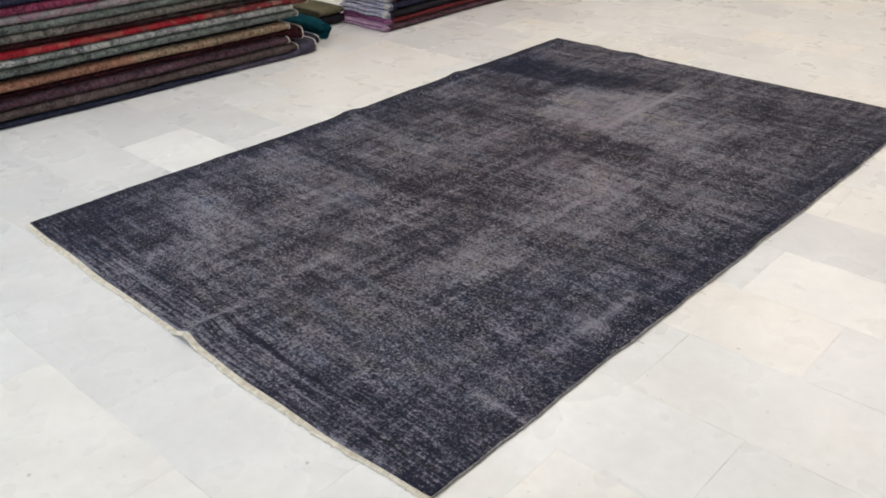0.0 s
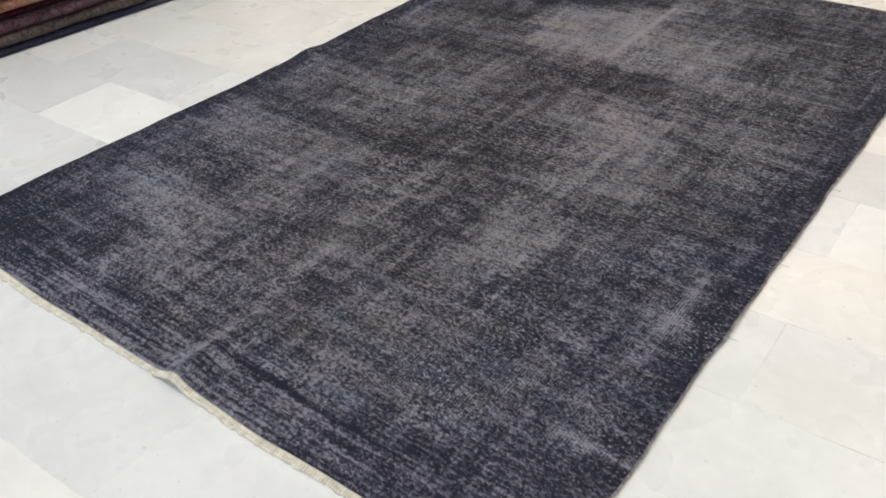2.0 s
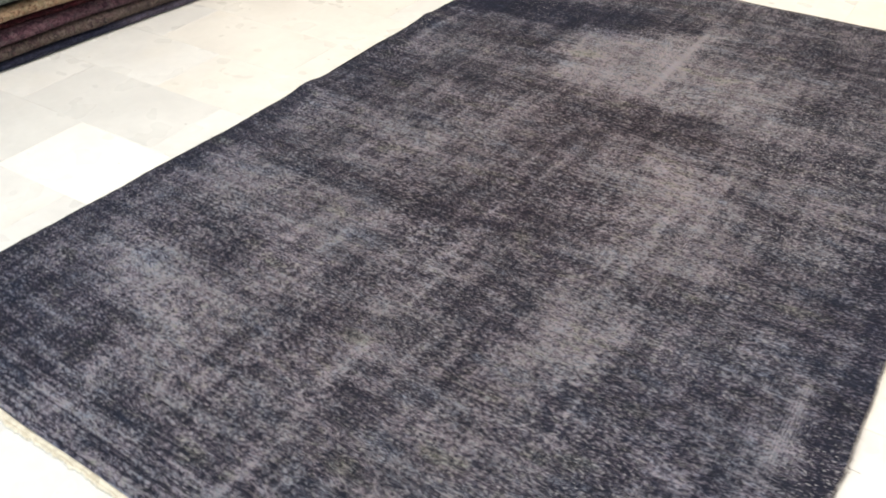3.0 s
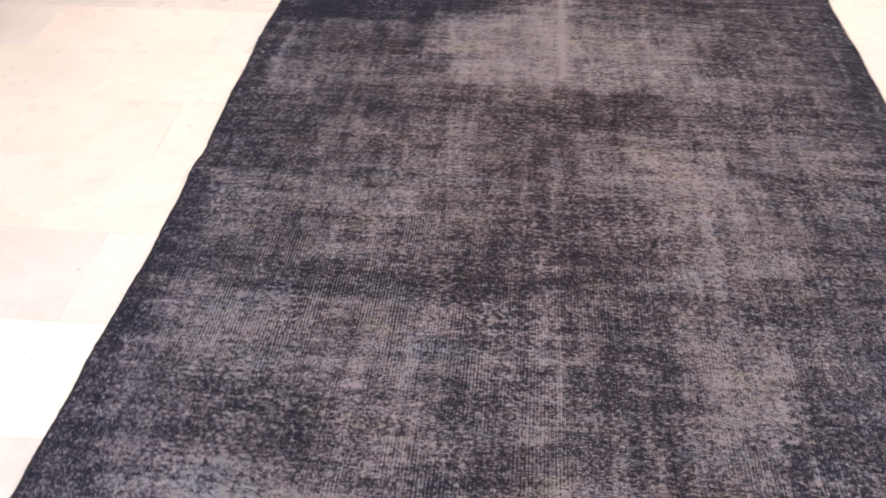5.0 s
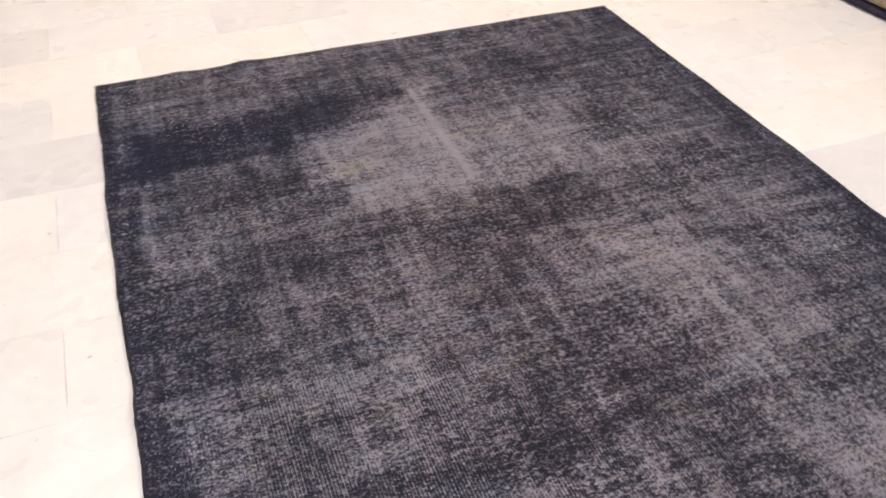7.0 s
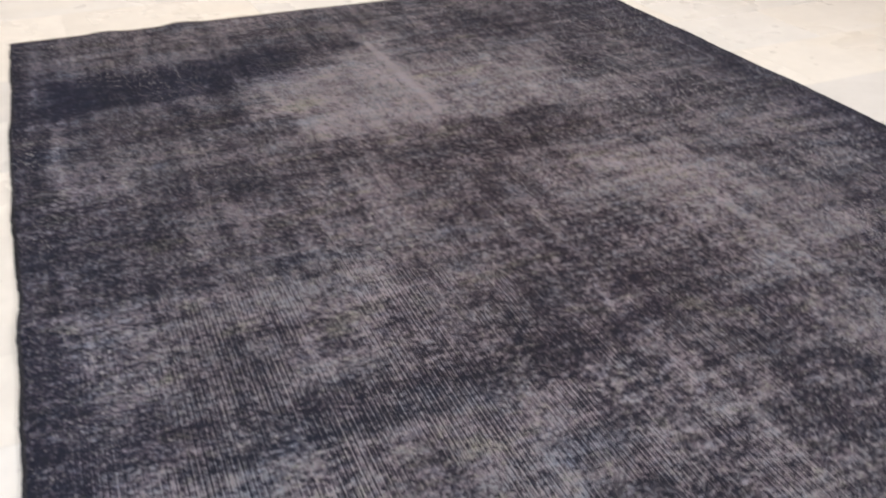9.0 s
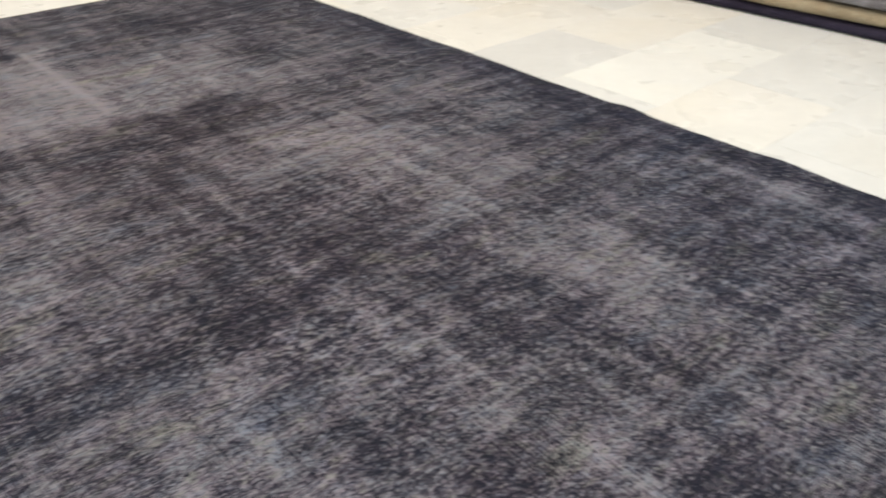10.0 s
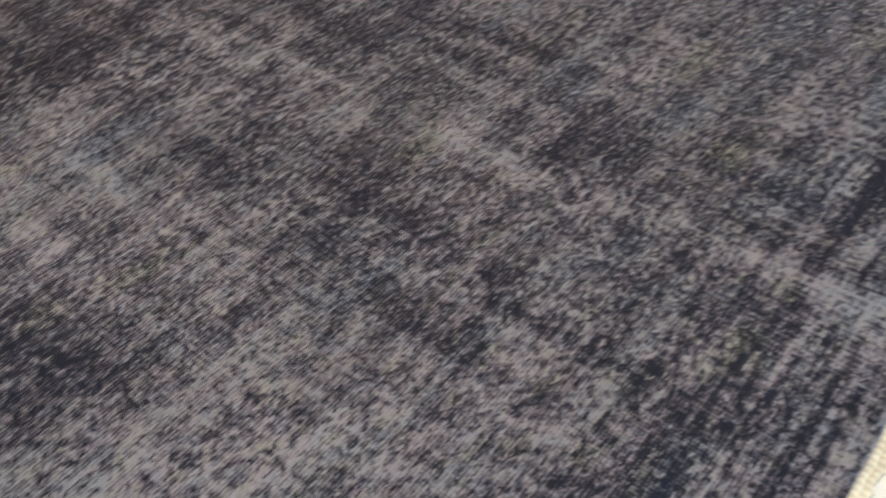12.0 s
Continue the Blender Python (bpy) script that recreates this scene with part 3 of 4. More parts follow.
def rug_wear(w):
    p = w.patch
    # far end: greyer strip, navy field stepping back before the large bare patch
    p(0.10, 2.68, 0.95, 3.02, 0.44)
    p(0.06, 2.36, 0.56, 2.63, -0.06, 0.012, 0.04, 0.95)
    p(0.54, 2.46, 0.78, 2.66, 0.10, 0.012, 0.1, 0.9)
    p(0.72, 2.52, 0.96, 2.68, 0.23, 0.014, 0.15)
    p(1.02, 1.98, 1.42, 2.40, 0.76, 0.016)
    p(0.60, 2.00, 1.02, 2.41, 0.86, 0.014, 0.0, 0.9)
    p(0.74, 2.36, 1.00, 2.48, 0.86, 0.012, 0.15, 0.9)
    p(0.86, 2.44, 1.06, 2.58, 0.80, 0.014, 0.3)
    p(1.04, 2.42, 1.30, 2.52, 0.52, 0.014)
    p(1.30, 1.90, 1.56, 2.10, 0.58, 0.016)
    p(0.56, 2.04, 0.64, 2.11, 0.20, 0.008)
    p(0.10, 2.12, 0.57, 2.33, 0.30)
    p(0.28, 1.92, 0.60, 2.00, 0.58, 0.010)
    p(1.42, 2.10, 1.64, 2.30, 0.28)
    p(1.05, 2.80, 1.50, 3.00, 0.42)
    p(1.10, 2.54, 1.34, 2.74, 0.34)
    p(1.34, 2.50, 1.58, 2.78, 0.22)
    p(1.56, 2.40, 1.82, 2.92, 0.34)
    p(1.70, 2.04, 1.86, 2.28, 0.42)
    p(1.70, 2.30, 1.86, 2.56, 0.24)
    # dark band across, then the browner middle
    p(0.12, 1.76, 0.70, 1.91, 0.30, 0.014)
    p(0.66, 1.74, 1.32, 1.88, 0.28, 0.014)
    p(1.38, 1.80, 1.58, 1.92, 0.28, 0.012)
    p(1.58, 1.78, 1.86, 2.00, 0.36)
    p(0.10, 1.58, 0.30, 1.84, 0.30)
    p(0.30, 1.55, 0.50, 1.78, 0.42)
    p(0.50, 1.52, 0.82, 1.76, 0.52)
    p(0.80, 1.40, 1.04, 1.74, 0.40)
    p(1.16, 1.30, 1.46, 1.70, 0.66, 0.018)
    p(1.20, 1.46, 1.40, 1.66, 0.80, 0.014)
    p(1.44, 1.56, 1.86, 1.78, 0.52)
    p(1.48, 1.46, 1.66, 1.54, 0.42, 0.010)
    p(1.42, 1.14, 1.58, 1.44, 0.62)
    p(1.57, 1.02, 1.82, 1.36, 0.36, 0.016)
    p(1.60, 1.40, 1.86, 1.56, 0.52)
    p(0.12, 1.46, 0.36, 1.56, 0.27, 0.010)
    p(0.12, 1.26, 0.52, 1.44, 0.53)
    p(0.34, 1.33, 0.48, 1.44, 0.60, 0.012)
    p(0.48, 1.28, 0.76, 1.54, 0.56)
    p(0.84, 1.04, 1.06, 1.38, 0.34, 0.016)
    p(1.02, 1.02, 1.24, 1.28, 0.37, 0.016)
    p(1.04, 1.28, 1.14, 1.46, 0.38)
    # the band at one metre, and the paler fields this side of it
    p(0.05, 1.02, 0.34, 1.20, 0.35, 0.012)
    p(0.34, 1.01, 0.84, 1.14, 0.26, 0.012)
    p(0.46, 1.15, 0.72, 1.25, 0.42, 0.012)
    p(0.12, 0.76, 0.44, 1.00, 0.60)
    p(0.44, 0.76, 0.72, 1.00, 0.59)
    p(0.70, 0.80, 0.86, 1.00, 0.44)
    p(0.85, 0.62, 0.98, 0.94, 0.57, 0.012)
    p(0.72, 0.66, 0.82, 0.82, 0.38, 0.012)
    p(1.01, 0.64, 1.24, 1.04, 0.35)
    p(1.22, 0.92, 1.40, 1.06, 0.54)
    p(1.25, 0.69, 1.45, 0.94, 0.80, 0.014)
    p(1.40, 0.86, 1.52, 1.00, 0.52)
    p(1.40, 0.98, 1.50, 1.12, 0.26, 0.012)
    p(1.52, 0.86, 1.62, 1.00, 0.42)
    p(1.56, 0.74, 1.78, 0.88, 0.24, 0.014)
    p(1.45, 0.68, 1.57, 0.86, 0.28)
    p(1.34, 0.48, 1.52, 0.67, 0.28)
    p(1.52, 0.46, 1.80, 0.68, 0.28)
    p(1.14, 0.46, 1.32, 0.64, 0.35)
    p(0.10, 0.62, 0.46, 0.75, 0.34, 0.012)
    p(0.50, 0.48, 0.70, 0.76, 0.57)
    p(0.68, 0.46, 0.96, 0.60, 0.38)
    p(0.12, 0.56, 0.50, 0.62, 0.30, 0.008)
    # near end: the bare spot, mottled ground, dark rows towards the flat weave
    p(0.26, 0.44, 0.42, 0.57, 0.74, 0.012)
    p(0.34, 0.38, 0.52, 0.50, 0.84, 0.012)
    p(0.36, 0.58, 0.52, 0.72, 0.50)
    p(0.46, 0.26, 0.68, 0.50, 0.72)
    p(0.68, 0.24, 0.82, 0.44, 0.50)
    p(0.12, 0.20, 0.32, 0.40, 0.28)
    p(0.52, 0.13, 0.80, 0.26, 0.60)
    p(0.80, 0.14, 1.00, 0.44, 0.46)
    p(1.02, 0.30, 1.12, 0.46, 0.24, 0.010)
    p(1.13, 0.28, 1.34, 0.48, 0.53)
    p(1.02, 0.12, 1.17, 0.27, 0.30, 0.012)
    p(1.18, 0.12, 1.40, 0.26, 0.64)
    p(1.38, 0.28, 1.58, 0.44, 0.35)
    p(1.50, 0.02, 1.92, 0.30, 0.28)
    p(1.62, 0.34, 1.84, 0.46, 0.36)
    p(0.02, 0.02, 0.22, 0.34, 0.12)
    p(0.40, -0.02, 1.45, 0.10, 0.56)
    p(0.16, 0.02, 0.46, 0.20, 0.26)
    p(1.36, -0.02, 1.60, 0.16, 0.28)
    # dark borders along the sides
    p(-0.2, -0.2, 0.075, 3.2, 0.14, 0.010)
    p(1.865, -0.2, 2.1, 3.2, 0.15, 0.010)
    p(1.80, 1.0, 1.88, 2.9, 0.26, 0.012)
    # rows that have closed or opened
    for x0, y0, x1, y1, amount in (
        (0.00, 0.104, 1.48, 0.120, -0.24), (0.30, 0.178, 1.05, 0.190, -0.22), (0.55, 0.045, 1.30, 0.056, -0.20), (0.60, 0.080, 1.45, 0.088, 0.16),
        (0.40, 0.222, 0.90, 0.230, -0.16), (0.45, 1.085, 1.02, 1.100, -0.22), (0.60, 1.052, 0.98, 1.060, -0.20), (0.30, 1.285, 0.80, 1.296, -0.16),
        (0.52, 0.725, 0.98, 0.733, -0.16), (1.10, 1.905, 1.60, 1.915, -0.18), (0.40, 1.955, 1.20, 1.965, -0.14), (0.85, 0.62, 1.02, 0.632, -0.18),
        (1.65, 0.415, 1.87, 0.425, 0.20), (0.46, 0.490, 0.66, 0.499, 0.28), (0.49, 0.371, 0.60, 0.380, 0.24), (1.40, 2.045, 1.75, 2.055, 0.16)):
        w.streak(x0, y0, x1, y1, amount, 0.004)
    for x0, y0, x1, y1, amount in (
        (0.992, 0.62, 1.015, 1.46, -0.13), (1.458, 0.52, 1.474, 0.98, -0.15), (0.835, 0.66, 0.850, 1.02, -0.14), (0.925, 1.10, 0.936, 1.50, -0.12),
        (0.548, 0.78, 0.565, 1.62, 0.10), (0.655, 0.80, 0.680, 1.30, 0.09), (1.33, 0.95, 1.36, 1.60, 0.14), (0.40, 1.3, 0.43, 1.9, 0.10),
        (1.27, 0.5, 1.30, 0.72, 0.12), (0.74, 1.9, 0.77, 2.3, 0.10)):
        w.streak(x0, y0, x1, y1, amount, 0.007)
    # bare lines left by folds
    w.line(0.984, 2.03, 0.998, 2.62, 0.62, 0.003)
    w.line(0.972, 2.62, 0.984, 3.00, 0.12, 0.005)
    w.line(1.812, 0.69, 1.834, 0.97, 0.32, 0.006)
    w.line(0.994, 0.00, 1.010, 0.12, 0.28, 0.004)
    w.line(0.994, 0.12, 1.006, 0.36, 0.22, 0.005)
    w.line(0.962, 0.39, 0.980, 0.62, 0.26, 0.005)
    w.line(0.968, 0.66, 0.978, 1.02, 0.15, 0.005)
    w.line(1.064, 0.42, 1.076, 0.60, 0.10, 0.006)
    w.line(0.505, 2.62, 0.520, 3.00, 0.14, 0.006)
    w.line(0.635, 2.70, 0.660, 2.94, 0.08, 0.010)
    w.line(0.575, 2.00, 0.585, 2.40, 0.16, 0.006)
    w.line(0.092, 1.92, 0.099, 2.32, 0.14, 0.004)
    w.line(0.700, 0.90, 0.710, 1.35, 0.14, 0.007)
    w.line(1.775, 0.320, 1.95, 0.331, 0.34, 0.004)
    w.line(0.958, 1.12, 0.970, 1.62, 0.11, 0.004)
    w.line(1.410, 1.00, 1.424, 1.64, 0.14, 0.005)
    w.line(1.438, 0.36, 1.448, 0.96, 0.20, 0.004)
    w.line(0.548, 1.02, 0.556, 1.62, 0.12, 0.005)
    # coarse warp where the pile has gone
    w.bared(0.96, 0.78, 1.50, 1.22, 0.30)
    w.bared(0.52, 0.46, 0.98, 1.12, 0.55)
    w.bared(0.10, 0.80, 0.78, 1.42, 0.55)
    w.bared(1.20, 0.20, 1.88, 0.66, 0.45)
    w.bared(1.20, 1.15, 1.50, 1.60, 0.35)
    w.bared(0.80, 0.02, 1.40, 0.24, 0.35)
    w.bared(1.55, -0.02, 1.86, 0.14, 0.7)
    w.bared(1.77, 0.30, 1.87, 0.98, 0.8)
    w.bared(0.90, 2.10, 1.08, 2.45, 0.25)
    w.tint(0.55, 1.00, 1.45, 1.90, 0.6)
    w.tint(0.6, 1.7, 1.4, 2.5, 0.35)
    w.tint(0.6, 0.3, 1.3, 0.9, 0.3)
    # the dye stays navy round the rim
    w.tint(-0.3, -0.3, 0.45, 0.50, -0.42)
    w.tint(-0.3, 0.5, 0.16, 3.2, -0.38, 0.05)
    w.tint(0.05, 2.34, 0.75, 2.66, -0.6, 0.03)
    w.tint(1.46, 0.1, 2.2, 1.1, -0.30)
    w.tint(1.82, 1.0, 2.2, 3.2, -0.35, 0.05)
    w.tint(0.5, -0.3, 2.2, 0.14, -0.25, 0.05)


def overdyed_rug():
    nx, ny = 300, 460
    xs, ys = np.linspace(0, 1, nx + 1), np.linspace(0, 1, ny + 1)
    U, V = np.meshgrid(xs, ys)
    X, Y = U * RUG_W, V * RUG_L
    w = Wear(X, Y)
    rug_wear(w)

    def lump(cx, cy, sx, sy, h):
        return h * np.exp(-((X - cx) / sx) ** 2 - ((Y - cy) / sy) ** 2)

    # ripples along the sides, and the ruck at the near end
    fray = 0.0006 * np.sin(Y * 83 + 2 * np.sin(Y * 31)) + 0.0005 * np.sin(Y * 191 + 3 * np.sin(Y * 47))
    edge_x = fray + 0.004 + 0.017 * np.exp(-((Y - 1.15) / np.where(Y < 1.15, 0.62, 0.85)) ** 2) * (U < 0.5) + 0.008 * np.exp(-((Y - 0.72) / 0.36) ** 2) * (U > 0.5) + 0.002 * np.sin(Y * 5.1 + 0.6) + 0.0018 * np.sin(Y * 13.0) + 0.0012 * np.sin(Y * 29 + 1.0)
    edge_y = 0.004 * np.sin(X * 7.0) + 0.003 * np.sin(X * 17.0 + 2.0)
    PX = X + edge_x * (1 - 2 * U)
    bow = 0.002 - (0.015 + 0.012 * np.clip((X - 0.9) / 0.4, 0, 1)) * np.sin(np.pi * U) ** 0.6
    PY = Y + bow * np.exp(-Y / 0.15) + 0.6 * edge_y * (1 - 2 * V)
    Z = 0.009 + 0.0016 * np.sin(X * 5 + Y * 3) * np.sin(Y * 4.3)
    Z += lump(1.03, 0.0, 0.035, 0.16, 0.022) + lump(0.0, 1.45, 0.10, 0.06, 0.010) + lump(0.0, 2.17, 0.10, 0.05, 0.010)
    Z += lump(1.94, 0.84, 0.07, 0.05, 0.004) + lump(1.94, 1.24, 0.07, 0.05, 0.006) + lump(0.50, 3.02, 0.05, 0.08, 0.007) + lump(0.27, 3.02, 0.05, 0.08, 0.006)
    verts, faces = [], []
    for j in range(ny + 1):
        for i in range(nx + 1):
            verts.append((PX[j, i], PY[j, i], Z[j, i]))
    at = lambda i, j: j * (nx + 1) + i
    for j in range(ny):
        for i in range(nx):
            faces.append((at(i, j), at(i + 1, j), at(i + 1, j + 1), at(i, j + 1)))
    rim = [at(i, 0) for i in range(nx)] + [at(nx, j) for j in range(ny)] + [at(i, ny) for i in range(nx, 0, -1)] + [at(0, j) for j in range(ny, 0, -1)]
    low = len(verts)
    for k in rim:
        x, y, z = verts[k]
        verts.append((x, y, max(0.0015, z - 0.008)))
    for k in range(len(rim)):
        q = (k + 1) % len(rim)
        faces.append((rim[k], low + k, low + q, rim[q]))
    me = bpy.data.meshes.new("pile_surface")
    me.from_pydata(verts, [], faces)
    for p in me.polygons:
        p.use_smooth = True
    for name, field in (("wear", w.value), ("brown", w.brown), ("thread", w.thread), ("ribs", w.ribs)):
        att = me.attributes.new(name, "FLOAT", "POINT")
        flat = np.concatenate([field.ravel(), field.ravel()[rim]]).astype(np.float32)
        att.data.foreach_set("value", flat)
    me.materials.append(rug_pile())
    rug = new("area_rug", None)
    tagged(rug, "large overdyed charcoal rug with worn grey patches on marble", "rug")
    pile = new("pile_surface", me)
    pile.parent = rug
    pile["label"] = "worn charcoal and navy wool pile"

    # flat-woven cream end, wavy, with the ruck lifting it
    bm = bmesh.new()
    rows = []
    for i in range(0, nx + 1):
        x, y, z = verts[at(i, 0)]
        depth = 0.0175 - 0.003 * min(1.0, max(0.0, (x - 0.8) / 0.4)) + 0.003 * math.sin(x * 6.0) + 0.005 * noise.noise(Vector((x * 26, 0, 5))) + 0.0055 * noise.noise(Vector((x * 85, 0, 7))) + 0.003 * noise.noise(Vector((x * 210, 0, 9)))
        lift = max(0.0, z - 0.009)
        prof = [(y + 0.006, z - 0.0035), (y - depth * 0.25, 0.0062 + lift * 0.97), (y - depth * 0.46, 0.0056 + lift * 0.95), (y - depth * 0.54, 0.0030 + lift * 0.93), (y - depth * 0.62, 0.0050 + lift * 0.9), (y - depth * 0.85, 0.0054 + lift * 0.85), (y - depth, 0.0036 + lift * 0.8), (y - depth - 0.001, 0.001 + lift * 0.7), (y + 0.006, z - 0.007)]
        rows.append([(x, py, pz) for py, pz in prof])
    loft(bm, rows)
    part("kilim_end", bm, cream_weave(), rug, "cream flat-woven cotton end")
    # cord along the pile and the overcast sides
    bm = bmesh.new()
    tube(bm, [(v[0] - 0.001, v[1], max(0.006, v[2] - 0.003)) for v in (verts[at(0, j)] for j in range(0, ny + 1))], 0.0045, 6)
    part("side_cord", bm, CLOTH["rim"], rug, "dark overcast side cord")
    bm = bmesh.new()
    tube(bm, [(v[0] + 0.002, v[1], max(0.0045, v[2] - 0.0045)) for v in (verts[at(nx, j)] for j in range(0, ny + 1))], 0.0032, 6)
    part("side_cord", bm, CLOTH["overcast"], rug, "grey overcast side cord")
    bm = bmesh.new()
    tube(bm, [(v[0], v[1] + 0.001, max(0.006, v[2] - 0.003)) for v in (verts[at(i, ny)] for i in range(0, nx + 1))], 0.0045, 6)
    part("end_cord", bm, CLOTH["olive"], rug, "brownish far end cord")
    # a few threads that have come loose along the overcast side
    loose = random.Random(11)
    for k in range(9):
        j = loose.randrange(4, ny - 10)
        x, y, z = verts[at(nx, j)]
        path, q = [], Vector((x + 0.003, y, 0.006))
        head = loose.uniform(-1.2, 0.6)
        for t in range(6):
            path.append(q.copy())
            head += loose.uniform(-0.5, 0.5)
            q += Vector((math.cos(head), math.sin(head), 0)) * loose.uniform(0.003, 0.007)
            q.z = max(0.0015, q.z - 0.001)
        bm = bmesh.new()
        tube(bm, path, 0.0006, 4)
        part("loose_thread", bm, CLOTH["overcast"], rug, "frayed grey thread")
    return rug


def cream_weave():
    g = Nodes("cream_weave")
    v = g.coord()
    n = g.noise(v, 60, 4)
    ribs = g.add("ShaderNodeTexWave", {"Vector": v, "Scale": 42.0, "Distortion": 2.5, "Detail": 2.0}, bands_direction="X")
    g.bump(g.maths("ADD", g.maths("MULTIPLY", ribs.outputs[1], 0.25), n), 0.4, 0.002)
    return g.done(g.mix(g.span(g.maths("ADD", g.maths("MULTIPLY", n, 0.8), g.maths("MULTIPLY", ribs.outputs[1], 0.2)), 0.3, 0.66), (0.46, 0.40, 0.315), (0.74, 0.685, 0.58)), 0.9, Specular_IOR_Level=0.15)


def rug_pile():
    g = Nodes("overdyed_pile")
    wear = g.add("ShaderNodeAttribute", attribute_name="wear").outputs["Fac"]
    brown = g.add("ShaderNodeAttribute", attribute_name="brown").outputs["Fac"]
    thread = g.add("ShaderNodeAttribute", attribute_name="thread").outputs["Fac"]
    bared = g.add("ShaderNodeAttribute", attribute_name="ribs").outputs["Fac"]
    v = g.coord()
    xy = g.add("ShaderNodeSeparateXYZ", {"Vector": v}).outputs

    def swing(value, amount):
        return g.maths("MULTIPLY", g.maths("SUBTRACT", value, 0.5), amount)

    def total(*values):
        out = values[0]
        for value in values[1:]:
            out = g.maths("ADD", out, value)
        return out

    # the worn level, uneven along the rows of knots and along the warp
    level = total(
        wear,
        swing(g.noise(g.coord((3.4, 24.0, 1.0)), 1.0, 3, 0.6, 0.1), 0.85),
        swing(g.noise(g.coord((9.0, 75.0, 1.0), shift=(3, 1, 0)), 1.0, 2, 0.6, 0.1), 0.60),
        swing(g.noise(g.coord((24.0, 2.8, 1.0), shift=(1, 7, 0)), 1.0, 3, 0.6, 0.1), 0.85),
        swing(g.noise(g.coord((85.0, 6.0, 1.0), shift=(2, 5, 0)), 1.0, 2, 0.5, 0.1), 0.30),
        swing(g.noise(v, 22.0, 3, 0.6, 0.3), 0.60),
    )
    # rows that have opened into pale and dark lines near the flat-woven end
    rows = g.noise(g.coord((4.6, 100.0, 1.0), shift=(5, 3, 0)), 1.0, 2.0, 0.6, 0.3)
    near_end = g.span(g.maths("ADD", xy[1], swing(g.noise(v, 5.0, 3), 0.4)), 0.24, 0.08)
    level = total(level, g.maths("MULTIPLY", swing(rows, 1.6), near_end))
    # what is left of the knots: clumps a finger wide, finer ones between them
    clump = g.noise(g.coord((1.0, 1.35, 1.0)), 88.0, 1.5, 0.5, 0.5)
    tuft = g.noise(g.coord((1.0, 1.3, 1.0), shift=(5, 2, 0)), 190.0, 1.0, 0.5, 0.3)
    fine = g.noise(g.coord((1.0, 1.1, 1.0), shift=(4, 4, 0)), 420.0, 0.0, 0.5, 0.0)
    coarse = g.span(g.noise(v, 4.2, 2, 0.5), 0.40, 0.60)
    left = g.mix(coarse, g.mix(0.40, tuft, clump), g.mix(0.80, tuft, clump))
    # ribs of the foundation along the warp, close everywhere, wider where it is bared
    warp = g.add("ShaderNodeTexWave", {"Vector": v, "Scale": 75.0, "Distortion": 0.5, "Detail": 1.0, "Detail Scale": 2.0}, bands_direction="X").outputs[1]
    wide = g.add("ShaderNodeTexWave", {"Vector": v, "Scale": 44.0, "Distortion": 0.5, "Detail": 1.0, "Detail Scale": 2.0}, bands_direction="X").outputs[1]
    weft = g.add("ShaderNodeTexWave", {"Vector": v, "Scale": 82.0, "Distortion": 1.2, "Detail": 1.0, "Detail Scale": 2.0}, bands_direction="Y").outputs[1]
    some = g.span(g.noise(g.coord((1.0, 0.6, 1.0)), 9.0, 3, 0.6), 0.42, 0.58, 0.1, 1.0)
    ribs = total(g.maths("MULTIPLY", swing(warp, 0.34), some), g.maths("MULTIPLY", swing(wide, 0.8), g.maths("MULTIPLY", bared, some)), g.maths("MULTIPLY", swing(wide, 1.3), thread), swing(weft, 0.16))
    # single knots worn pale or left dark
    pale = g.span(g.noise(g.coord((105.0, 170.0, 1.0), shift=(6, 1, 0)), 1.0, 1.0, 0.5, 0.2), 0.58, 0.68, 0.0, 0.36)
    dark = g.span(g.noise(g.coord((125.0, 150.0, 1.0), shift=(2, 8, 0)), 1.0, 1.0, 0.5, 0.2), 0.58, 0.68, 0.0, -0.36)
    # short strokes along the rows, left by shearing
    stroke = g.noise(g.coord((55.0, 260.0, 1.0), shift=(8, 3, 0)), 1.0, 2.0, 0.6, 0.2)
    upright = g.noise(g.coord((210.0, 40.0, 1.0), shift=(3, 9, 0)), 1.0, 2.0, 0.6, 0.2)
    bare = g.span(total(level, swing(left, 2.15), swing(fine, 0.25), swing(stroke, 0.48), swing(upright, 0.36), ribs, thread, pale, dark), 0.04, 0.96)
    # overdyed wool against the grey foundation
    grey = g.ramp(bare, [(0.0, (0.0165, 0.0180, 0.0262)), (0.25, (0.0275, 0.0286, 0.0380)), (0.50, (0.0757, 0.0742, 0.0878)), (0.75, (0.1452, 0.1441, 0.1592)), (1.0, (0.2148, 0.2141, 0.2265))])
    body = g.add("ShaderNodeVectorMath", operation="SCALE")
    g.put(body.inputs[0], grey)
    g.put(body.inputs["Scale"], g.maths("MULTIPLY", g.span(g.noise(v, 6.0, 4, 0.6), 0.3, 0.7, 0.86, 1.14), total(1.0, swing(fine, 0.3), swing(weft, 0.10))))
    # faded dye: broad drifts lean to blue, mauve or olive, single knots a little
    hue = g.noise(g.coord((0.7, 1.6, 1.0), shift=(9, 2, 0)), 7.0, 4, 0.65)
    drift = g.ramp(hue, [(0.33, (0.90, 0.97, 1.09)), (0.45, (1.0, 0.99, 1.01)), (0.56, (1.04, 0.96, 1.03)), (0.66, (1.02, 1.02, 0.90))])
    col = g.mix(0.8, body.outputs[0], g.mix(1.0, body.outputs[0], drift, "MULTIPLY"))
    odd = g.noise(g.coord((1.0, 1.4, 1.0), shift=(1, 1, 0)), 60.0, 2.0, 0.6)
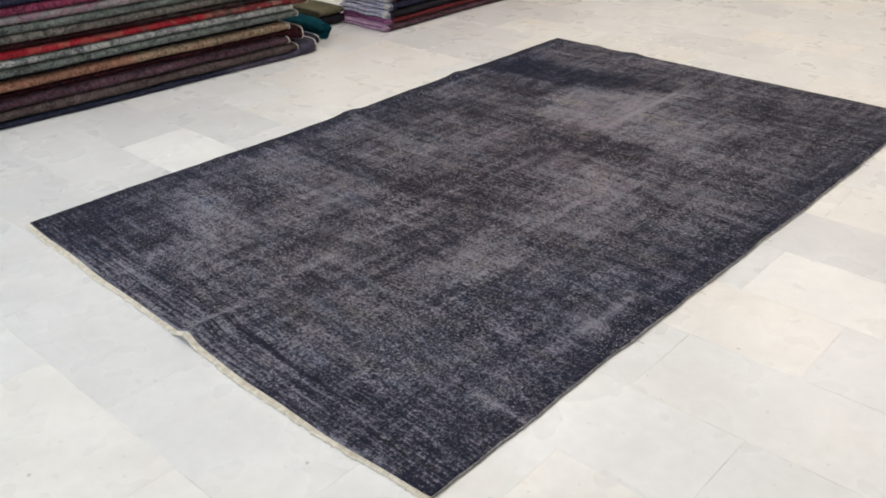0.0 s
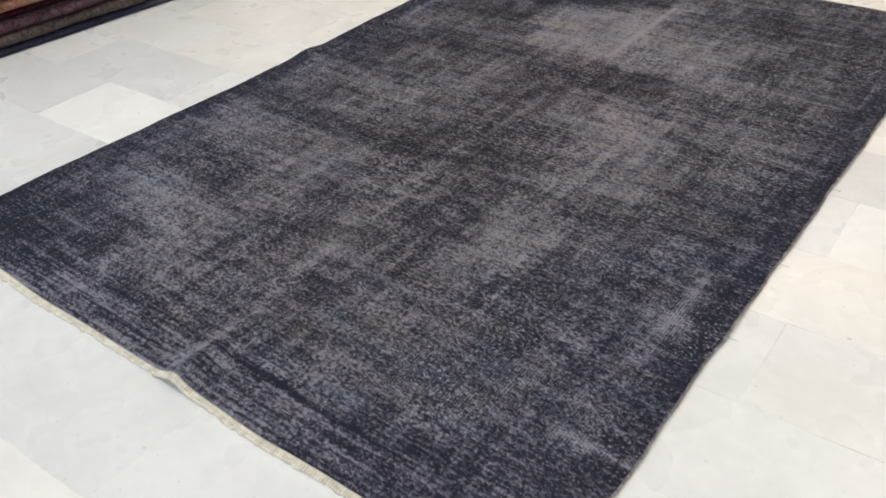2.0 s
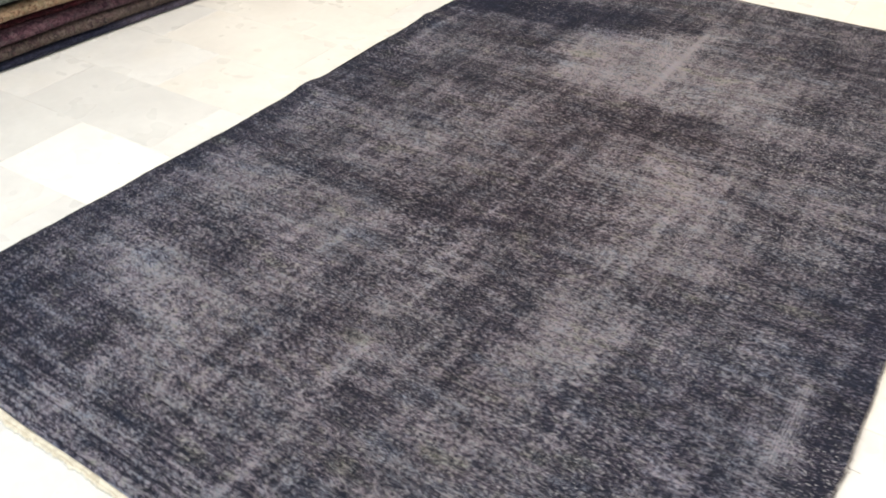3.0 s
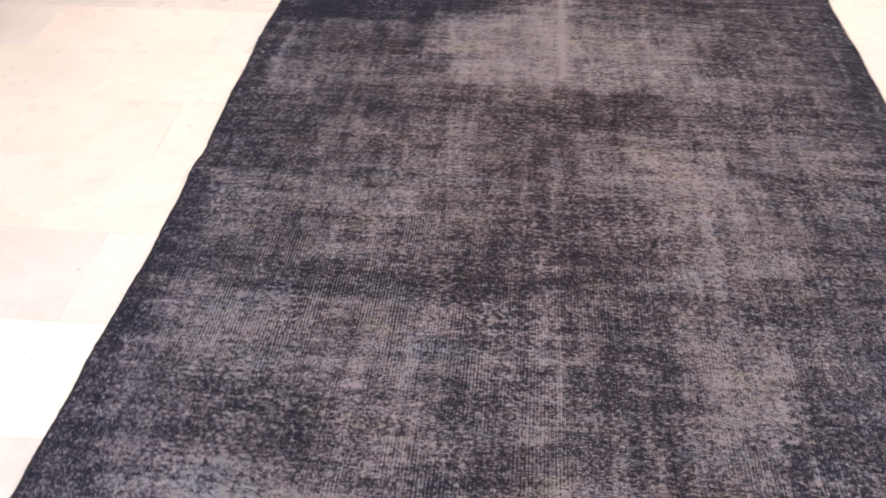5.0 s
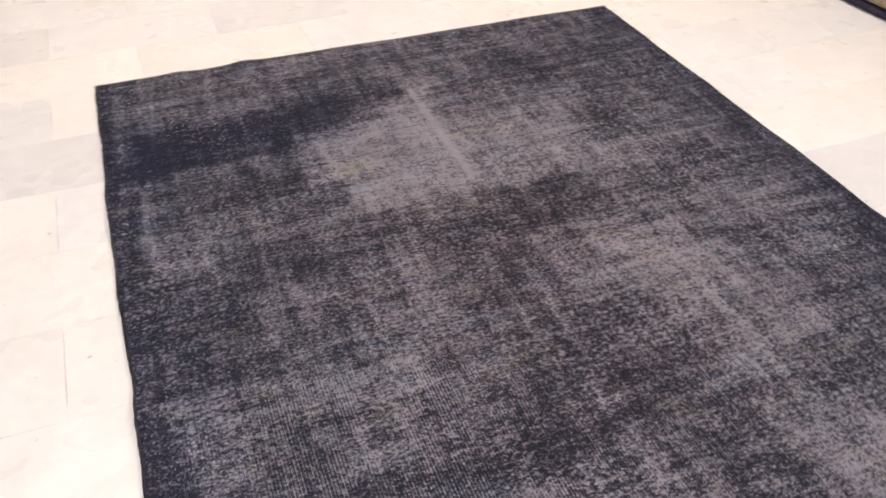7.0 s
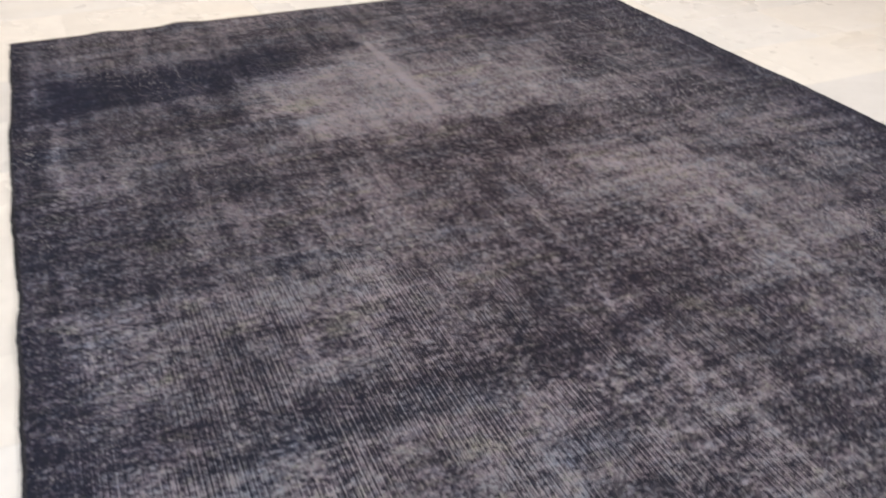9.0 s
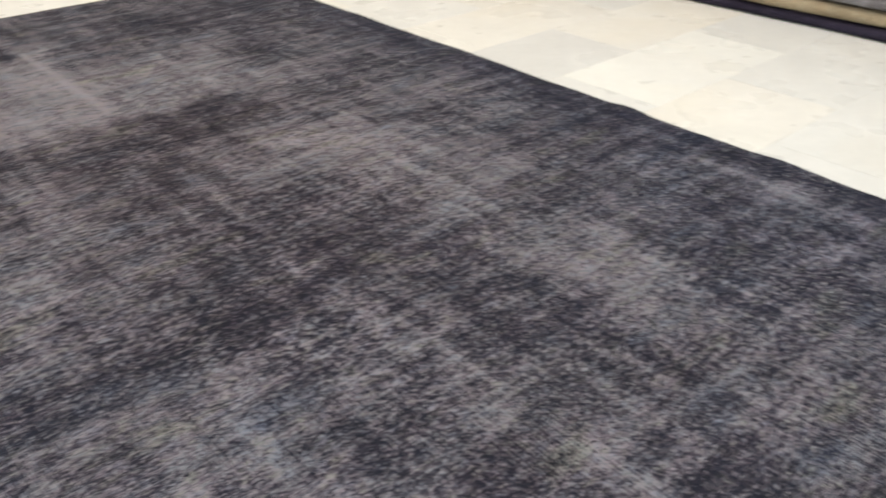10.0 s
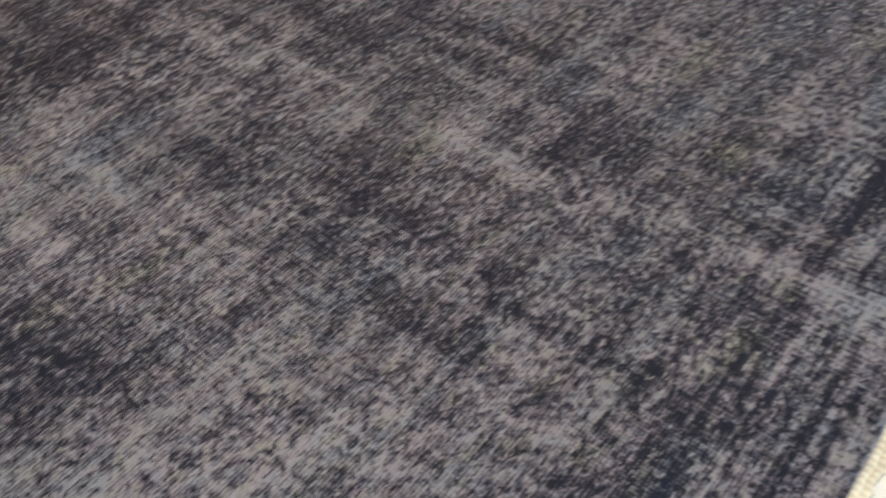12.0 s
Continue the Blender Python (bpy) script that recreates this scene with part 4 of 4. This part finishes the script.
    lean = g.ramp(odd, [(0.34, (0.86, 0.94, 1.16)), (0.47, (1.0, 1.0, 1.0)), (0.55, (1.12, 0.92, 1.05)), (0.66, (1.04, 1.06, 0.82))])
    col = g.mix(0.4, col, g.mix(1.0, col, lean, "MULTIPLY"))
    col = g.mix(g.maths("MULTIPLY", g.span(brown, 0.0, 1.0), g.span(bare, 0.15, 0.85, 1.0, 0.25)), col, g.mix(1.0, col, (1.16, 0.97, 0.86), "MULTIPLY"))
    col = g.mix(g.span(brown, 0.0, -1.0), col, g.mix(1.0, col, (0.88, 0.98, 1.17), "MULTIPLY"))
    lint = g.maths("MULTIPLY", g.span(g.noise(v, 150, 1), 0.655, 0.70), g.span(g.noise(v, 2.2, 2), 0.44, 0.62, 0.0, 1.0))
    lint = g.maths("MULTIPLY", lint, g.maths("MULTIPLY", g.maths("MAXIMUM", g.span(xy[0], 0.95, 1.4, 0.35, 1.0), g.span(xy[0], 0.65, 0.35, 0.0, 0.9)), g.span(xy[1], 0.10, 0.25)))
    col = g.mix(g.maths("MULTIPLY", lint, 0.75), col, (0.40, 0.39, 0.41))
    g.bump(g.maths("ADD", bare, g.maths("MULTIPLY", fine, 0.3)), 0.35, -0.003)
    return g.done(col, 0.95, Specular_IOR_Level=0.05)


overdyed_rug()

# ---- the marble floor, last: running bond of long tiles, turned a little against the rug ----
TURN = 0.018
TL, TW, GAP = 0.610, 0.305, 0.0015
TX0, TY0 = -0.105, 0.878


def floor_place(u, v):
    return TX0 + u * math.cos(TURN) - v * math.sin(TURN), TY0 + u * math.sin(TURN) + v * math.cos(TURN)


bm = bmesh.new()
box(bm, ROOM_X0 - 0.2, ROOM_Y0 - 0.2, -0.12, ROOM_X1 + 0.2, ROOM_Y1 + 0.2, -0.0005)
floor = tagged(mesh_object("floor", bm, GROUT, False), "polished white marble tile floor laid in running bond", "floor", kind="structure")


def tile_mesh(lift):
    bm = bmesh.new()
    a, b, c = TL / 2 - GAP / 2, TW / 2 - GAP / 2, 0.0003
    top = [bm.verts.new((sx * (a - c), sy * (b - c), lift)) for sx, sy in ((-1, -1), (1, -1), (1, 1), (-1, 1))]
    rim = [bm.verts.new((sx * a, sy * b, lift - 0.0003)) for sx, sy in ((-1, -1), (1, -1), (1, 1), (-1, 1))]
    low = [bm.verts.new((sx * a, sy * b, -0.012)) for sx, sy in ((-1, -1), (1, -1), (1, 1), (-1, 1))]
    bm.faces.new(top)
    for p, q in ((top, rim), (rim, low)):
        for i in range(4):
            j = (i + 1) % 4
            bm.faces.new((q[i], q[j], p[j], p[i]))
    return bm


TILES = []
for m in MARBLES:
    me = bpy.data.meshes.new("tile")
    b = tile_mesh(0.0)
    b.normal_update()
    b.to_mesh(me)
    b.free()
    me.materials.append(m)
    TILES.append(me)

# tiles whose stone stands out, and cream ones set for a warmer floor: (row, place in the row) and the kind of marble
KNOWN = {(-1, -2): 2, (-1, -1): 4, (0, -1): 2, (-2, -1): 0, (-2, -2): 0, (1, -1): 1, (2, -1): 1, (3, -1): 1, (4, -1): 1, (2, -2): 0, (1, 3): 4, (2, 3): 3, (0, 3): 1, (-1, 3): 0, (0, 4): 0, (1, 4): 0, (2, 4): 1, (3, 3): 1, (5, -1): 3, (5, -2): 3, (6, 0): 1, (6, -1): 3}
rng = random.Random(7)
far = bmesh.new()
for k in range(-15, 21):
    for i in range(-7, 11):
        shift = 0.0 if k % 2 == 0 else 0.5
        u, v = (i + 0.5 + shift) * TL, (k + 0.5) * TW
        x, y = floor_place(u, v)
        kind = rng.choices(range(4), (5, 3, 0.5, 2.5))[0]
        # near left, greyer tile colour offsets the strong light falling there
        kind = KNOWN.get((k, i), kind if y > 0.25 else (3, 0, 3, 3)[kind] if x < 1.0 else kind // 2)
        if not (ROOM_X0 - 0.28 < x < ROOM_X1 + 0.28 and ROOM_Y0 - 0.13 < y < ROOM_Y1 + 0.13):
            continue
        if -1.7 < x < 3.6 and -1.1 < y < 5.3:
            ob = new("tile", TILES[kind])
            ob.matrix_world = pose(x, y, rng.uniform(-0.00015, 0.0002), 0, 0, math.degrees(TURN))
            ob.parent = floor
        else:
            t = tile_mesh(0.0)
            t.transform(pose(x, y, 0, 0, 0, math.degrees(TURN)))
            # cut where it meets the walls
            for c in t.verts:
                c.co.x, c.co.y = min(max(c.co.x, ROOM_X0 - 0.02), ROOM_X1 + 0.02), min(max(c.co.y, ROOM_Y0 - 0.02), ROOM_Y1 + 0.02)
            tmp = bpy.data.meshes.new("tmp")
            t.to_mesh(tmp)
            t.free()
            far.from_mesh(tmp)
            bpy.data.meshes.remove(tmp)
tagged(part("tile_field", far, MARBLES[0], floor, "white marble tiles further off", False), kind="stuff")
